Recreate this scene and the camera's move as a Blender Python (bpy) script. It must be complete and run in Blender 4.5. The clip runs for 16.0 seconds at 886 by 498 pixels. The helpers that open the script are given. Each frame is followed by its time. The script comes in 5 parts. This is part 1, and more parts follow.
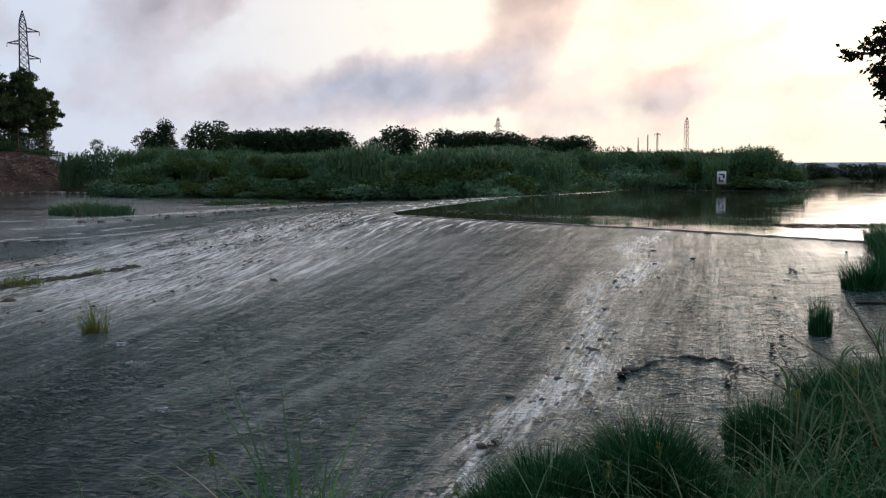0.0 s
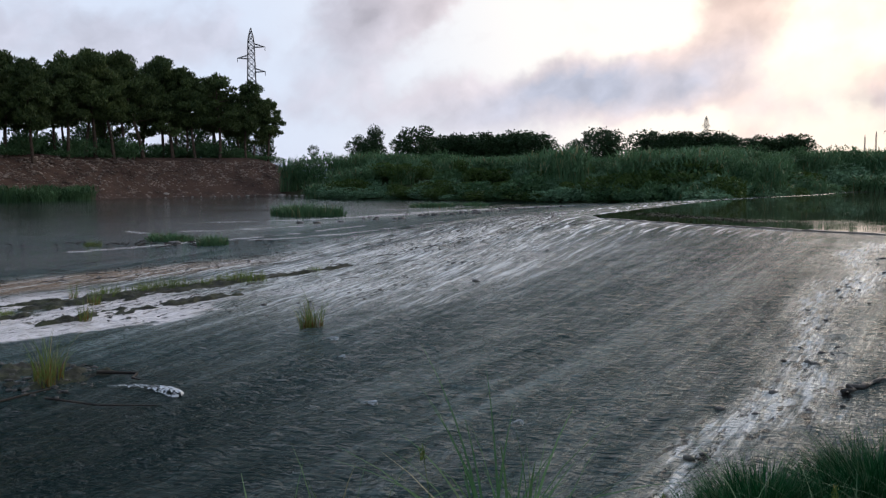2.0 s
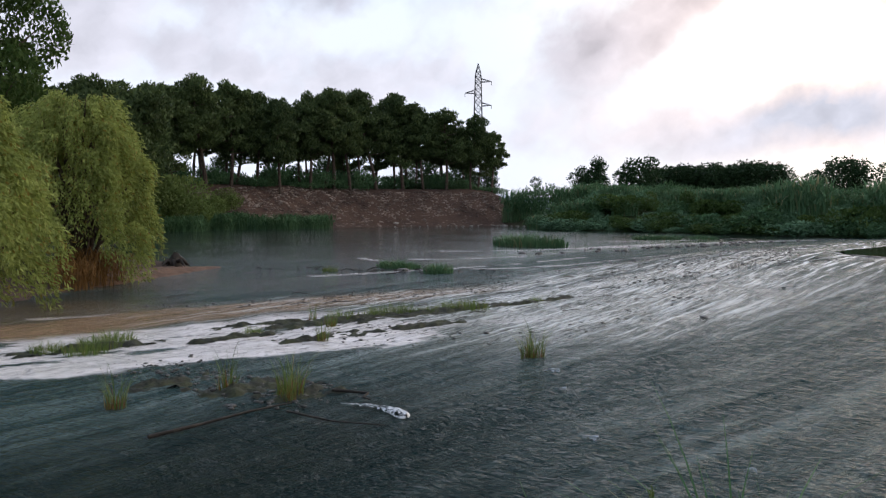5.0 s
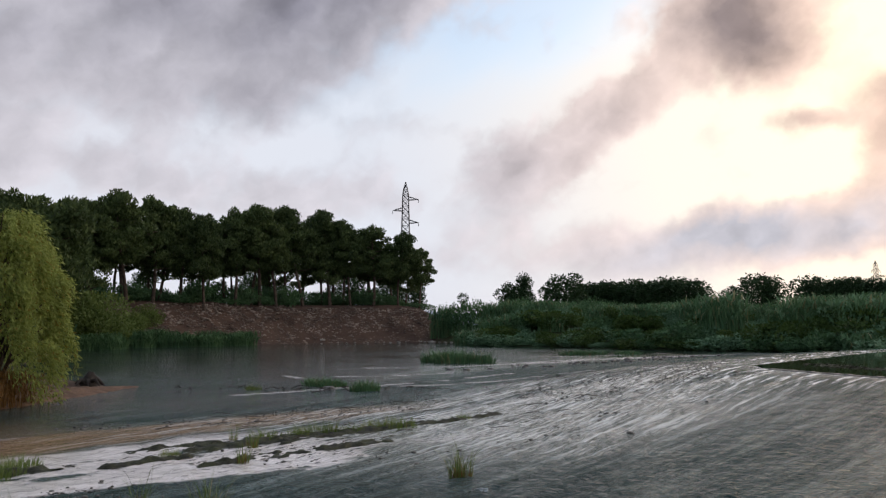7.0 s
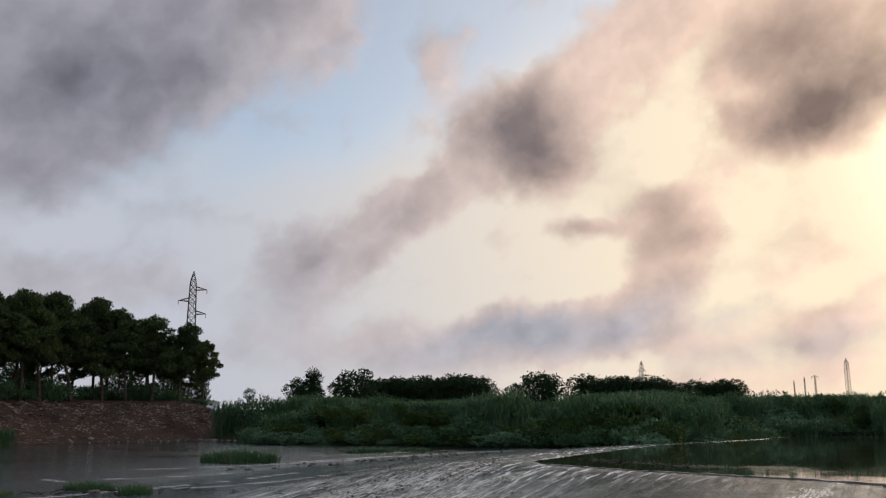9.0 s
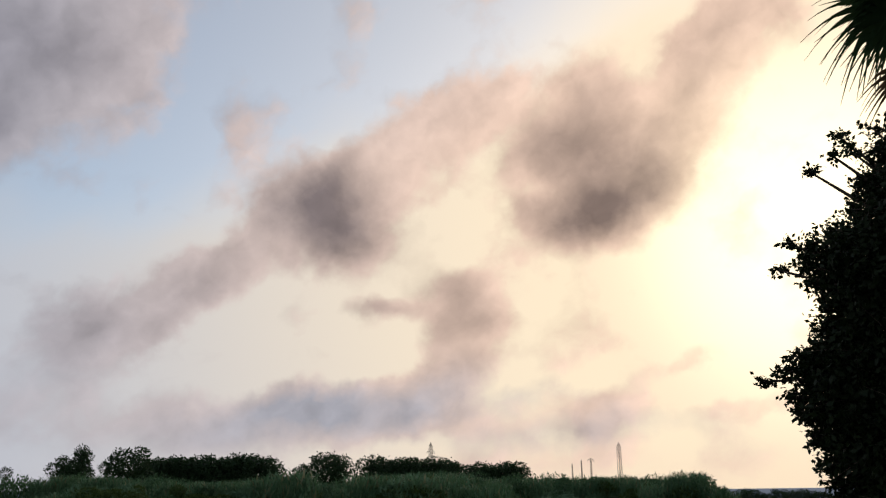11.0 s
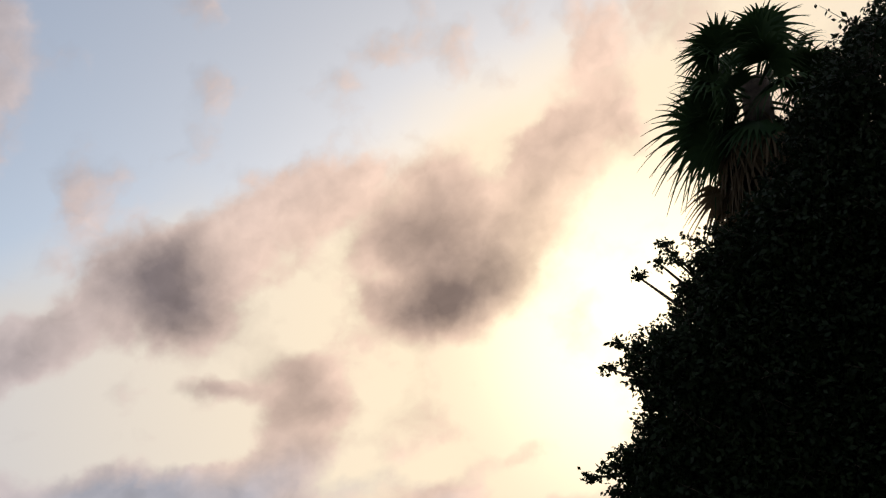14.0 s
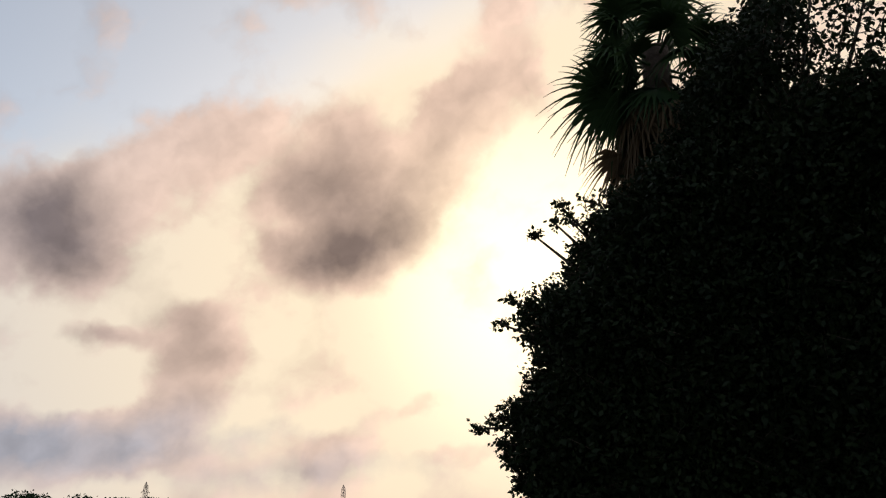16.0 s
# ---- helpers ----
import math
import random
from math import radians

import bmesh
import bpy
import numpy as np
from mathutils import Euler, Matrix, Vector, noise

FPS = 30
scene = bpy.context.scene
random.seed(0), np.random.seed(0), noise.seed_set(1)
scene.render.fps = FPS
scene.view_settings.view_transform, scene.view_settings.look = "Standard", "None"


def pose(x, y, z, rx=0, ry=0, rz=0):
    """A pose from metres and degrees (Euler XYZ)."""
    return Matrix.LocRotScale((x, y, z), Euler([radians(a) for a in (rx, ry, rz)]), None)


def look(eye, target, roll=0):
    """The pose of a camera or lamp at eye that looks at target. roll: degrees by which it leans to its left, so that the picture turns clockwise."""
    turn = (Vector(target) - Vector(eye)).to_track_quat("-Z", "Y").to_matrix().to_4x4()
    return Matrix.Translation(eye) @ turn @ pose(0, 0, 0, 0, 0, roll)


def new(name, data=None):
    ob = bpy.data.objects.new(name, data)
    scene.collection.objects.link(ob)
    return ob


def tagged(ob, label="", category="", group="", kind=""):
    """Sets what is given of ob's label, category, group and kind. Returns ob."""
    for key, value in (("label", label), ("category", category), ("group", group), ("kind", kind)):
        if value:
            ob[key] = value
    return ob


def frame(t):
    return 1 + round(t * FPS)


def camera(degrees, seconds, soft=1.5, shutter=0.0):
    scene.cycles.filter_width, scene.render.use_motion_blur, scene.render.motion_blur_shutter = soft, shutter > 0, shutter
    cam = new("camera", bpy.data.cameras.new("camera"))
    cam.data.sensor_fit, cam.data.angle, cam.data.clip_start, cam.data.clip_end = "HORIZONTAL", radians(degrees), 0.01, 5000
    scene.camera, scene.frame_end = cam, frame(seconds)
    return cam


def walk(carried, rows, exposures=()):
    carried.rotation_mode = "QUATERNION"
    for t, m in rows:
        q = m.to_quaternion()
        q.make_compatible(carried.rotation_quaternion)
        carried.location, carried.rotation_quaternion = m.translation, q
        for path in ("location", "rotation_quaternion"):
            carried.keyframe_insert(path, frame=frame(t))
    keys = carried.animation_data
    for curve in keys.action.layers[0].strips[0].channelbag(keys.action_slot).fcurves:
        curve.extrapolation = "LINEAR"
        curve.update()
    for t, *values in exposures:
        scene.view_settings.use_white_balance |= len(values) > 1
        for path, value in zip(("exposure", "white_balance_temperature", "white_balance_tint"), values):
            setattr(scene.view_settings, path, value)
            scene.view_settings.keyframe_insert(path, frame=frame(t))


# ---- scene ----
from functools import lru_cache

# ---- camera: held at the eye, swung about the shoulders ----
cam = camera(54.68, 16.0, soft=1.25)
# seconds, yaw, pitch, roll
PATH = [
    (0.00, 0.00, -4.84, -0.00),
    (0.50, 3.06, -4.85, -0.05),
    (1.00, 6.73, -4.88, -0.17),
    (1.50, 10.18, -4.78, -0.02),
    (2.00, 13.31, -4.63, 0.28),
    (2.50, 16.02, -4.59, 0.28),
    (3.00, 18.50, -4.36, 0.13),
    (3.50, 21.10, -4.03, 0.03),
    (4.00, 23.54, -4.01, 0.08),
    (4.20, 24.47, -4.02, -0.06),
    (4.55, 26.11, -3.68, -0.08),
    (4.90, 27.65, -2.83, -0.11),
    (5.25, 28.84, -1.62, -0.14),
    (5.60, 29.44, -0.20, -0.15),
    (5.95, 29.20, 1.28, -0.13),
    (6.30, 27.86, 2.67, -0.06),
    (6.50, 26.74, 3.43, 0.10),
    (7.00, 23.19, 5.22, 0.09),
    (7.50, 18.70, 7.40, 0.04),
    (8.00, 15.04, 9.25, 0.19),
    (8.50, 12.03, 10.37, 0.19),
    (9.00, 9.31, 11.52, 0.20),
    (9.50, 6.66, 12.90, 0.61),
    (10.00, 3.19, 14.43, 0.86),
    (10.20, 1.47, 14.96, 0.73),
    (10.55, -1.22, 15.80, 0.64),
    (10.90, -3.77, 16.48, 0.43),
    (11.25, -6.08, 17.08, 0.16),
    (11.60, -8.04, 17.68, -0.09),
    (11.95, -9.56, 18.34, -0.27),
    (12.30, -10.53, 19.15, -0.30),
    (12.50, -10.91, 19.66, -0.21),
    (13.00, -11.87, 21.10, 0.25),
    (13.50, -13.17, 22.14, 0.44),
    (14.00, -15.13, 22.32, 0.51),
    (14.50, -17.21, 21.96, 0.60),
    (15.00, -18.92, 21.02, 0.51),
    (15.50, -20.56, 19.89, 0.60),
    (16.00, -22.09, 19.11, 0.69),
]


def swung(yaw, pitch, roll):
    a = radians(yaw)
    return pose(-0.25 * math.sin(a), 0.25 * math.cos(a) - 0.25, 2.2, 90 + pitch, roll, yaw)


EXPOSURES = [(0.0, 0.46, 6150, 9), (2.0, 0.58, 6050, 9), (3.0, 0.74, 6100, 9), (4.0, 0.92, 6100, 9), (6.5, 0.75, 6750, 10), (7.5, 0.45, 6600, 10), (8.5, 0.24, 6500, 10), (9.5, -0.03, 6600, 10), (12.5, 0.05, 6550, 10), (16.0, 0.02, 6600, 10)]
walk(cam, [(t, swung(y, p, r)) for t, y, p, r in PATH], EXPOSURES)

# ---- sky ----
SUN_AZ, SUN_EL = 29.5, 16.5


def link(nt, a, b):
    nt.links.new(a, b)


def math_node(nt, op, a, b=None, c=None, clamp=False):
    n = nt.nodes.new("ShaderNodeMath")
    n.operation, n.use_clamp = op, clamp
    for i, v in enumerate((a, b, c)):
        if v is None:
            continue
        if isinstance(v, (int, float)):
            n.inputs[i].default_value = v
        else:
            link(nt, v, n.inputs[i])
    return n.outputs[0]


def ramp01(nt, v, lo, hi, smooth=True):
    n = nt.nodes.new("ShaderNodeMapRange")
    n.interpolation_type = "SMOOTHSTEP" if smooth else "LINEAR"
    n.inputs["From Min"].default_value, n.inputs["From Max"].default_value = lo, hi
    link(nt, v, n.inputs["Value"])
    return n.outputs[0]


def mix_col(nt, fac, a, b):
    n = nt.nodes.new("ShaderNodeMix")
    n.data_type = "RGBA"
    for sock, v in ((n.inputs[0], fac), (n.inputs[6], a), (n.inputs[7], b)):
        if isinstance(v, (tuple, list)):
            sock.default_value = (*v, 1)
        elif isinstance(v, (int, float)):
            sock.default_value = v
        else:
            link(nt, v, sock)
    return n.outputs[2]


def noise_tex(nt, vec, scale, detail=4, rough=0.55):
    n = nt.nodes.new("ShaderNodeTexNoise")
    n.inputs["Scale"].default_value, n.inputs["Detail"].default_value, n.inputs["Roughness"].default_value = scale, detail, rough
    link(nt, vec, n.inputs["Vector"])
    return n


def scaled(nt, vec, loc=(0, 0, 0), rot=(0, 0, 0), scale=(1, 1, 1), kind="TEXTURE"):
    n = nt.nodes.new("ShaderNodeMapping")
    n.vector_type = kind
    n.inputs["Location"].default_value, n.inputs["Rotation"].default_value, n.inputs["Scale"].default_value = loc, rot, scale
    link(nt, vec, n.inputs["Vector"])
    return n.outputs[0]


# each cloud body and each thick core: azimuth, elevation, half width, half height (degrees), tilt, weight
BIG_BODIES = [(-37, 22.5, 18, 8.8, 24, 1.1), (-21, 28.5, 8, 7, 55, 0.9), (-60, 24, 18, 7, 0, 0.7), (-36, 34, 18, 7, 10, 0.9)]
MID_BODIES = [(-3.0, 19.2, 7.0, 4.6, 12, 1.0), (3.6, 23.4, 6, 3.6, 40, 0.6), (8.5, 26.2, 6.5, 2.6, 22, 0.55), (15.5, 20.4, 7.0, 5.0, 25, 1.0), (16, 25.8, 8, 3.6, 25, 0.6), (24, 27.5, 9, 3.4, 52, 0.6), (27, 34, 8, 4, 60, 0.5),
              (6.4, 13.0, 4.8, 3.4, 30, 0.7), (0.3, 12.6, 3.4, 1.1, 0, 0.4), (-17.5, 10.6, 6.5, 3.2, 36, 0.65), (-11.5, 14.2, 6, 2.6, 42, 0.6), (-9.5, 22.5, 3, 2.6, 60, 0.3)]
LOW_BODIES = [(-5.0, 5.4, 11, 2.5, 6, 0.85), (2.8, 7.2, 6, 2.4, 22, 0.7), (12, 5.6, 9, 1.8, 4, 0.5), (20.5, 9.0, 5, 0.9, 16, 0.34), (24, 6.2, 4.5, 0.9, 8, 0.36), (14, 9.2, 4, 0.8, 18, 0.25), (-20, 5.2, 9, 2.4, 4, 0.5),
              (-37, 9, 10, 2.6, 0, 0.4), (-52, 10, 10, 3, 0, 0.4), (-29, 8.5, 8, 2.0, 10, 0.35), (10, 2.6, 14, 1.3, 0, 0.35)]
BEHIND_BODIES = [(60, 24, 20, 9, 0, 0.6), (95, 30, 25, 12, 0, 0.6), (150, 28, 40, 12, 0, 0.6), (-110, 28, 35, 12, 0, 0.6), (0, 58, 40, 9, 0, 0.5), (-90, 50, 40, 9, 0, 0.5), (120, 55, 50, 12, 0, 0.5)]
BIG_CORES = [(-42, 19.5, 16, 6.0, 8, 0.75), (-30, 21.5, 9, 5.6, 35, 0.6), (-24.5, 26.5, 7, 5, 45, 0.45), (-44, 28, 17, 6, 0, 0.6), (-36, 14.6, 9, 2.0, 6, 0.4)]
MID_CORES = [(-5.0, 18.9, 4.8, 3.8, 20, 0.78), (-1.2, 17.8, 5.4, 3.2, 5, 0.66), (-3.2, 21.4, 4.0, 1.8, 30, 0.35), (2.4, 22.6, 4.0, 2.0, 45, 0.22), (14.6, 20.6, 5.6, 4.4, 28, 0.86), (13.2, 18.0, 4.4, 2.6, 10, 0.5), (19.4, 20.4, 5.2, 3.8, 40, 0.55), (14, 25.4, 6.5, 2.6, 28, 0.55), (23, 28, 6, 1.8, 50, 0.28),
             (6.0, 12.4, 4.0, 3.2, 40, 0.45), (0.2, 12.4, 3.0, 1.0, 0, 0.50), (4.0, 14.6, 3.0, 1.4, 0, 0.3)]
LOW_CORES = [(-19.0, 10.8, 4.2, 2.2, 30, 0.42), (-12.5, 13.0, 5.0, 1.6, 42, 0.36), (-21, 7.6, 4.0, 1.6, 10, 0.42), (-7.0, 5.0, 8.5, 2.2, 6, 1.1), (-3.0, 6.6, 4.6, 1.4, 12, 0.7), (3.2, 6.6, 5.6, 2.0, 24, 0.9), (9.5, 6.6, 4.0, 1.0, 6, 0.5), (12, 4.6, 10, 1.4, 3, 0.5), (-16, 3.4, 8, 1.3, 4, 0.3)]


def sky_world():
    w = bpy.data.worlds.new("evening_sky")
    scene.world = w
    w.use_nodes = True
    nt = w.node_tree
    bg = nt.nodes["Background"]
    co = nt.nodes.new("ShaderNodeTexCoord")
    sep = nt.nodes.new("ShaderNodeSeparateXYZ")
    link(nt, co.outputs["Generated"], sep.inputs[0])
    az = math_node(nt, "MULTIPLY", math_node(nt, "ARCTAN2", sep.outputs[0], sep.outputs[1]), 180 / math.pi)
    el = math_node(nt, "MULTIPLY", math_node(nt, "ARCSINE", sep.outputs[2]), 180 / math.pi)
    comb = nt.nodes.new("ShaderNodeCombineXYZ")
    link(nt, az, comb.inputs[0])
    link(nt, el, comb.inputs[1])
    p = comb.outputs[0]
    # wind-torn edges: warp the coordinates at four sizes
    warp = p
    for scale, amount in ((0.10, 4.0), (0.32, 2.4), (0.9, 1.0), (2.4, 0.40)):
        n = noise_tex(nt, p, scale, 2, 0.5)
        off = nt.nodes.new("ShaderNodeVectorMath")
        off.operation = "MULTIPLY_ADD"
        link(nt, n.outputs["Color"], off.inputs[0])
        off.inputs[1].default_value = (amount, amount * 0.8, 0)
        off.inputs[2].default_value = (-amount / 2, -amount * 0.4, 0)
        add = nt.nodes.new("ShaderNodeVectorMath")
        link(nt, off.outputs[0], add.inputs[0])
        link(nt, warp, add.inputs[1])
        warp = add.outputs[0]

    def heap(clouds, rim, heart):
        total = None
        for a, e, sx, sy, tilt, weight in clouds:
            m = scaled(nt, warp, (a, e, 0), (0, 0, radians(tilt)), (sx, sy, 1))
            ln = nt.nodes.new("ShaderNodeVectorMath")
            ln.operation = "LENGTH"
            link(nt, m, ln.inputs[0])
            r = ramp01(nt, ln.outputs["Value"], rim, heart)
            total = math_node(nt, "MULTIPLY", r, weight) if total is None else math_node(nt, "MULTIPLY_ADD", r, weight, total)
        return total
    density = heap(BIG_BODIES + MID_BODIES + LOW_BODIES + BEHIND_BODIES, 1.35, 0.1)
    core = heap(BIG_CORES + MID_CORES + LOW_CORES, 1.35, 0.0)

    bend = nt.nodes.new("ShaderNodeVectorMath")
    bend.operation = "MULTIPLY_ADD"
    link(nt, noise_tex(nt, p, 0.6, 3, 0.5).outputs["Color"], bend.inputs[0])
    bend.inputs[1].default_value = (1.6, 1.6, 0)
    link(nt, p, bend.inputs[2])
    soft_warp = bend.outputs[0]

    def billow(shift):
        at = scaled(nt, soft_warp, loc=shift, scale=(1.15, 0.95, 1), rot=(0, 0, radians(28)))
        puff = nt.nodes.new("ShaderNodeTexVoronoi")
        puff.feature, puff.normalize = "SMOOTH_F1", True
        link(nt, at, puff.inputs["Vector"])
        for key, val in (("Scale", 0.21), ("Detail", 2.5), ("Roughness", 0.5), ("Smoothness", 0.7)):
            puff.inputs[key].default_value = val
        round_part = math_node(nt, "MULTIPLY_ADD", puff.outputs["Distance"], -0.75, 0.20)
        return math_node(nt, "ADD", noise_tex(nt, at, 0.20, 5, 0.52).outputs["Fac"], round_part)
    fine, fine_sunward = billow((0, 0, 0)), billow((-1.1, 0.35, 0))
    relief = math_node(nt, "SUBTRACT", fine, fine_sunward)
    broad = noise_tex(nt, scaled(nt, p, scale=(1.5, 0.8, 1), rot=(0, 0, radians(30))), 0.12, 4, 0.5).outputs["Fac"]
    lumps = math_node(nt, "SUBTRACT", fine, 0.5)
    d = math_node(nt, "ADD", density, math_node(nt, "MULTIPLY", lumps, 1.5))
    thick = math_node(nt, "ADD", math_node(nt, "MULTIPLY_ADD", density, 0.24, core), math_node(nt, "MULTIPLY_ADD", lumps, 1.35, math_node(nt, "MULTIPLY", relief, -0.5)))
    # clear sky
    air = nt.nodes.new("ShaderNodeTexSky")
    air.sky_type, air.sun_disc = "NISHITA", False
    air.sun_elevation, air.sun_rotation = radians(SUN_EL), radians(SUN_AZ)
    blue = nt.nodes.new("ShaderNodeVectorMath")
    blue.operation = "SCALE"
    link(nt, air.outputs[0], blue.inputs[0])
    blue.inputs["Scale"].default_value = 0.15
    # how near the sun
    s = (math.sin(radians(SUN_AZ)) * math.cos(radians(SUN_EL)), math.cos(radians(SUN_AZ)) * math.cos(radians(SUN_EL)), math.sin(radians(SUN_EL)))
    dot = nt.nodes.new("ShaderNodeVectorMath")
    dot.operation = "DOT_PRODUCT"
    link(nt, co.outputs["Generated"], dot.inputs[0])
    dot.inputs[1].default_value = s
    ang = math_node(nt, "MULTIPLY", math_node(nt, "ARCCOSINE", dot.outputs["Value"]), 180 / math.pi)
    near = ramp01(nt, ang, 58, 12)
    close = ramp01(nt, ang, 15, 2)
    dusk = ramp01(nt, ang, 75, 125)
    veil = mix_col(nt, near, (0.50, 0.53, 0.60), (1.02, 0.85, 0.62))
    veil = mix_col(nt, close, veil, (1.75, 1.5, 1.05))
    veil = mix_col(nt, dusk, veil, (0.40, 0.42, 0.47))
    # thin high veil, broken to the blue overhead
    slope = math_node(nt, "MULTIPLY", math_node(nt, "ADD", math_node(nt, "MAXIMUM", az, -17.0), 18.0), -0.42)
    gap = math_node(nt, "ADD", math_node(nt, "ADD", el, slope), math_node(nt, "MULTIPLY", math_node(nt, "SUBTRACT", broad, 0.5), 8))
    gap = math_node(nt, "MULTIPLY", ramp01(nt, gap, 12, 20), math_node(nt, "SUBTRACT", 1, ramp01(nt, ang, 22, 10)))
    base = mix_col(nt, math_node(nt, "MULTIPLY", gap, 0.68), veil, blue.outputs[0])
    lit = mix_col(nt, near, (0.44, 0.43, 0.48), (0.93, 0.665, 0.525))
    lit = mix_col(nt, close, lit, (1.5, 1.15, 0.78))
    glow = nt.nodes.new("ShaderNodeVectorMath")
    glow.operation = "SCALE"
    link(nt, lit, glow.inputs[0])
    link(nt, math_node(nt, "MULTIPLY_ADD", relief, 0.8, 1.0), glow.inputs["Scale"])
    lit = glow.outputs[0]
    lit = mix_col(nt, dusk, lit, (0.24, 0.25, 0.30))
    dark = mix_col(nt, near, (0.180, 0.180, 0.222), (0.250, 0.185, 0.160))
    dark = mix_col(nt, ramp01(nt, el, 11, 6.5), dark, (0.38, 0.38, 0.43))
    dark = mix_col(nt, dusk, dark, (0.12, 0.125, 0.15))
    shade = nt.nodes.new("ShaderNodeVectorMath")
    shade.operation = "SCALE"
    link(nt, dark, shade.inputs[0])
    link(nt, math_node(nt, "MULTIPLY_ADD", relief, 1.1, math_node(nt, "MULTIPLY_ADD", lumps, -0.55, 1.0)), shade.inputs["Scale"])
    dark = shade.outputs[0]
    c = mix_col(nt, math_node(nt, "MULTIPLY", ramp01(nt, d, 0.02, 0.54), 0.92), base, lit)
    c = mix_col(nt, math_node(nt, "MULTIPLY", ramp01(nt, thick, 0.02, 1.34, False), 1.0), c, dark)
    # haze by the horizon
    haze = mix_col(nt, near, (0.50, 0.50, 0.56), (0.95, 0.72, 0.52))
    haze = mix_col(nt, dusk, haze, (0.22, 0.23, 0.28))
    c = mix_col(nt, math_node(nt, "MULTIPLY", ramp01(nt, el, 5, -0.5), 0.5), c, haze)
    link(nt, c, bg.inputs["Color"])
    bg.inputs["Strength"].default_value = 1.0


sky_world()
sun = new("sun", bpy.data.lights.new("sun", "SUN"))
sun.data.energy, sun.data.angle, sun.data.color = 0.3, radians(30), (1.0, 0.88, 0.78)
sun.matrix_world = look((100 * math.sin(radians(SUN_AZ)), 100 * math.cos(radians(SUN_AZ)), 100 * math.tan(radians(SUN_EL))), (0, 0, 0))

# ---- materials ----


def material(name, rough=0.7, spec=0.5):
    m = bpy.data.materials.new(name)
    m.use_nodes = True
    b = m.node_tree.nodes["Principled BSDF"]
    b.inputs["Roughness"].default_value = rough
    b.inputs["Specular IOR Level"].default_value = spec
    return m, m.node_tree, b


def bump(nt, height, strength, distance, normal=None):
    n = nt.nodes.new("ShaderNodeBump")
    n.inputs["Strength"].default_value, n.inputs["Distance"].default_value = strength, distance
    link(nt, height, n.inputs["Height"])
    if normal:
        link(nt, normal, n.inputs["Normal"])
    return n.outputs[0]


def coords(nt, which="Object"):
    return nt.nodes.new("ShaderNodeTexCoord").outputs[which]


def position(nt):
    return nt.nodes.new("ShaderNodeNewGeometry").outputs["Position"]


def foliage(name, dark, light, rough=0.55, through_light=0.25, dry=None):
    """Leaves: colour varies leaf by leaf and plant by plant, and light comes through."""
    m, nt, b = material(name, rough, 0.12)
    isl = nt.nodes.new("ShaderNodeNewGeometry").outputs["Random Per Island"]
    ob = nt.nodes.new("ShaderNodeObjectInfo").outputs["Random"]
    n = noise_tex(nt, position(nt), 0.45, 3).outputs["Fac"]
    f = math_node(nt, "ADD", math_node(nt, "MULTIPLY", isl, 0.5), math_node(nt, "ADD", math_node(nt, "MULTIPLY", ob, 0.25), math_node(nt, "MULTIPLY_ADD", n, 0.9, -0.35)), clamp=True)
    col = mix_col(nt, f, dark, light)
    if dry:
        col = mix_col(nt, ramp01(nt, isl, 0.92, 0.95), col, dry)
    link(nt, col, b.inputs["Base Color"])
    tr = nt.nodes.new("ShaderNodeBsdfTranslucent")
    link(nt, col, tr.inputs["Color"])
    mx = nt.nodes.new("ShaderNodeMixShader")
    mx.inputs[0].default_value = through_light
    link(nt, b.outputs[0], mx.inputs[1])
    link(nt, tr.outputs[0], mx.inputs[2])
    link(nt, mx.outputs[0], nt.nodes["Material Output"].inputs["Surface"])
    return m


def rough_stuff(name, a, b_col, scale=1.0, rough=0.85, bump_d=0.05, third=None):
    m, nt, b = material(name, rough, 0.3)
    p = position(nt)
    n1 = noise_tex(nt, p, scale, 6, 0.65).outputs["Fac"]
    n2 = noise_tex(nt, p, scale * 9, 4, 0.6).outputs["Fac"]
    col = mix_col(nt, ramp01(nt, n1, 0.35, 0.65), a, b_col)
    if third:
        col = mix_col(nt, ramp01(nt, n2, 0.52, 0.66), col, third)
    link(nt, col, b.inputs["Base Color"])
    link(nt, bump(nt, math_node(nt, "ADD", n1, n2), 0.7, bump_d), b.inputs["Normal"])
    return m


M_PINE = foliage("pine_needles", (0.023, 0.044, 0.020), (0.118, 0.158, 0.053), through_light=0.15)
M_REED = foliage("reed_leaves", (0.052, 0.120, 0.060), (0.140, 0.245, 0.115), dry=(0.20, 0.20, 0.10))
M_BUSH = foliage("shrub_leaves", (0.036, 0.090, 0.044), (0.115, 0.205, 0.088))
M_LIGHTBUSH = foliage("pale_shrub_leaves", (0.075, 0.155, 0.085), (0.170, 0.285, 0.160))
M_FARLEAF = foliage("far_tree_leaves", (0.018, 0.040, 0.018), (0.040, 0.075, 0.030))
M_WILLOW = foliage("willow_leaves", (0.085, 0.125, 0.024), (0.43, 0.48, 0.14), through_light=0.38, dry=(0.26, 0.20, 0.05))
M_OLIVE = foliage("olive_shrub_leaves", (0.060, 0.095, 0.025), (0.19, 0.25, 0.075), through_light=0.3)
M_POPLAR = foliage("poplar_leaves", (0.030, 0.065, 0.018), (0.085, 0.13, 0.032), through_light=0.3)
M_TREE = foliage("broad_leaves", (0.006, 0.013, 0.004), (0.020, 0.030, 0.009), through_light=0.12)
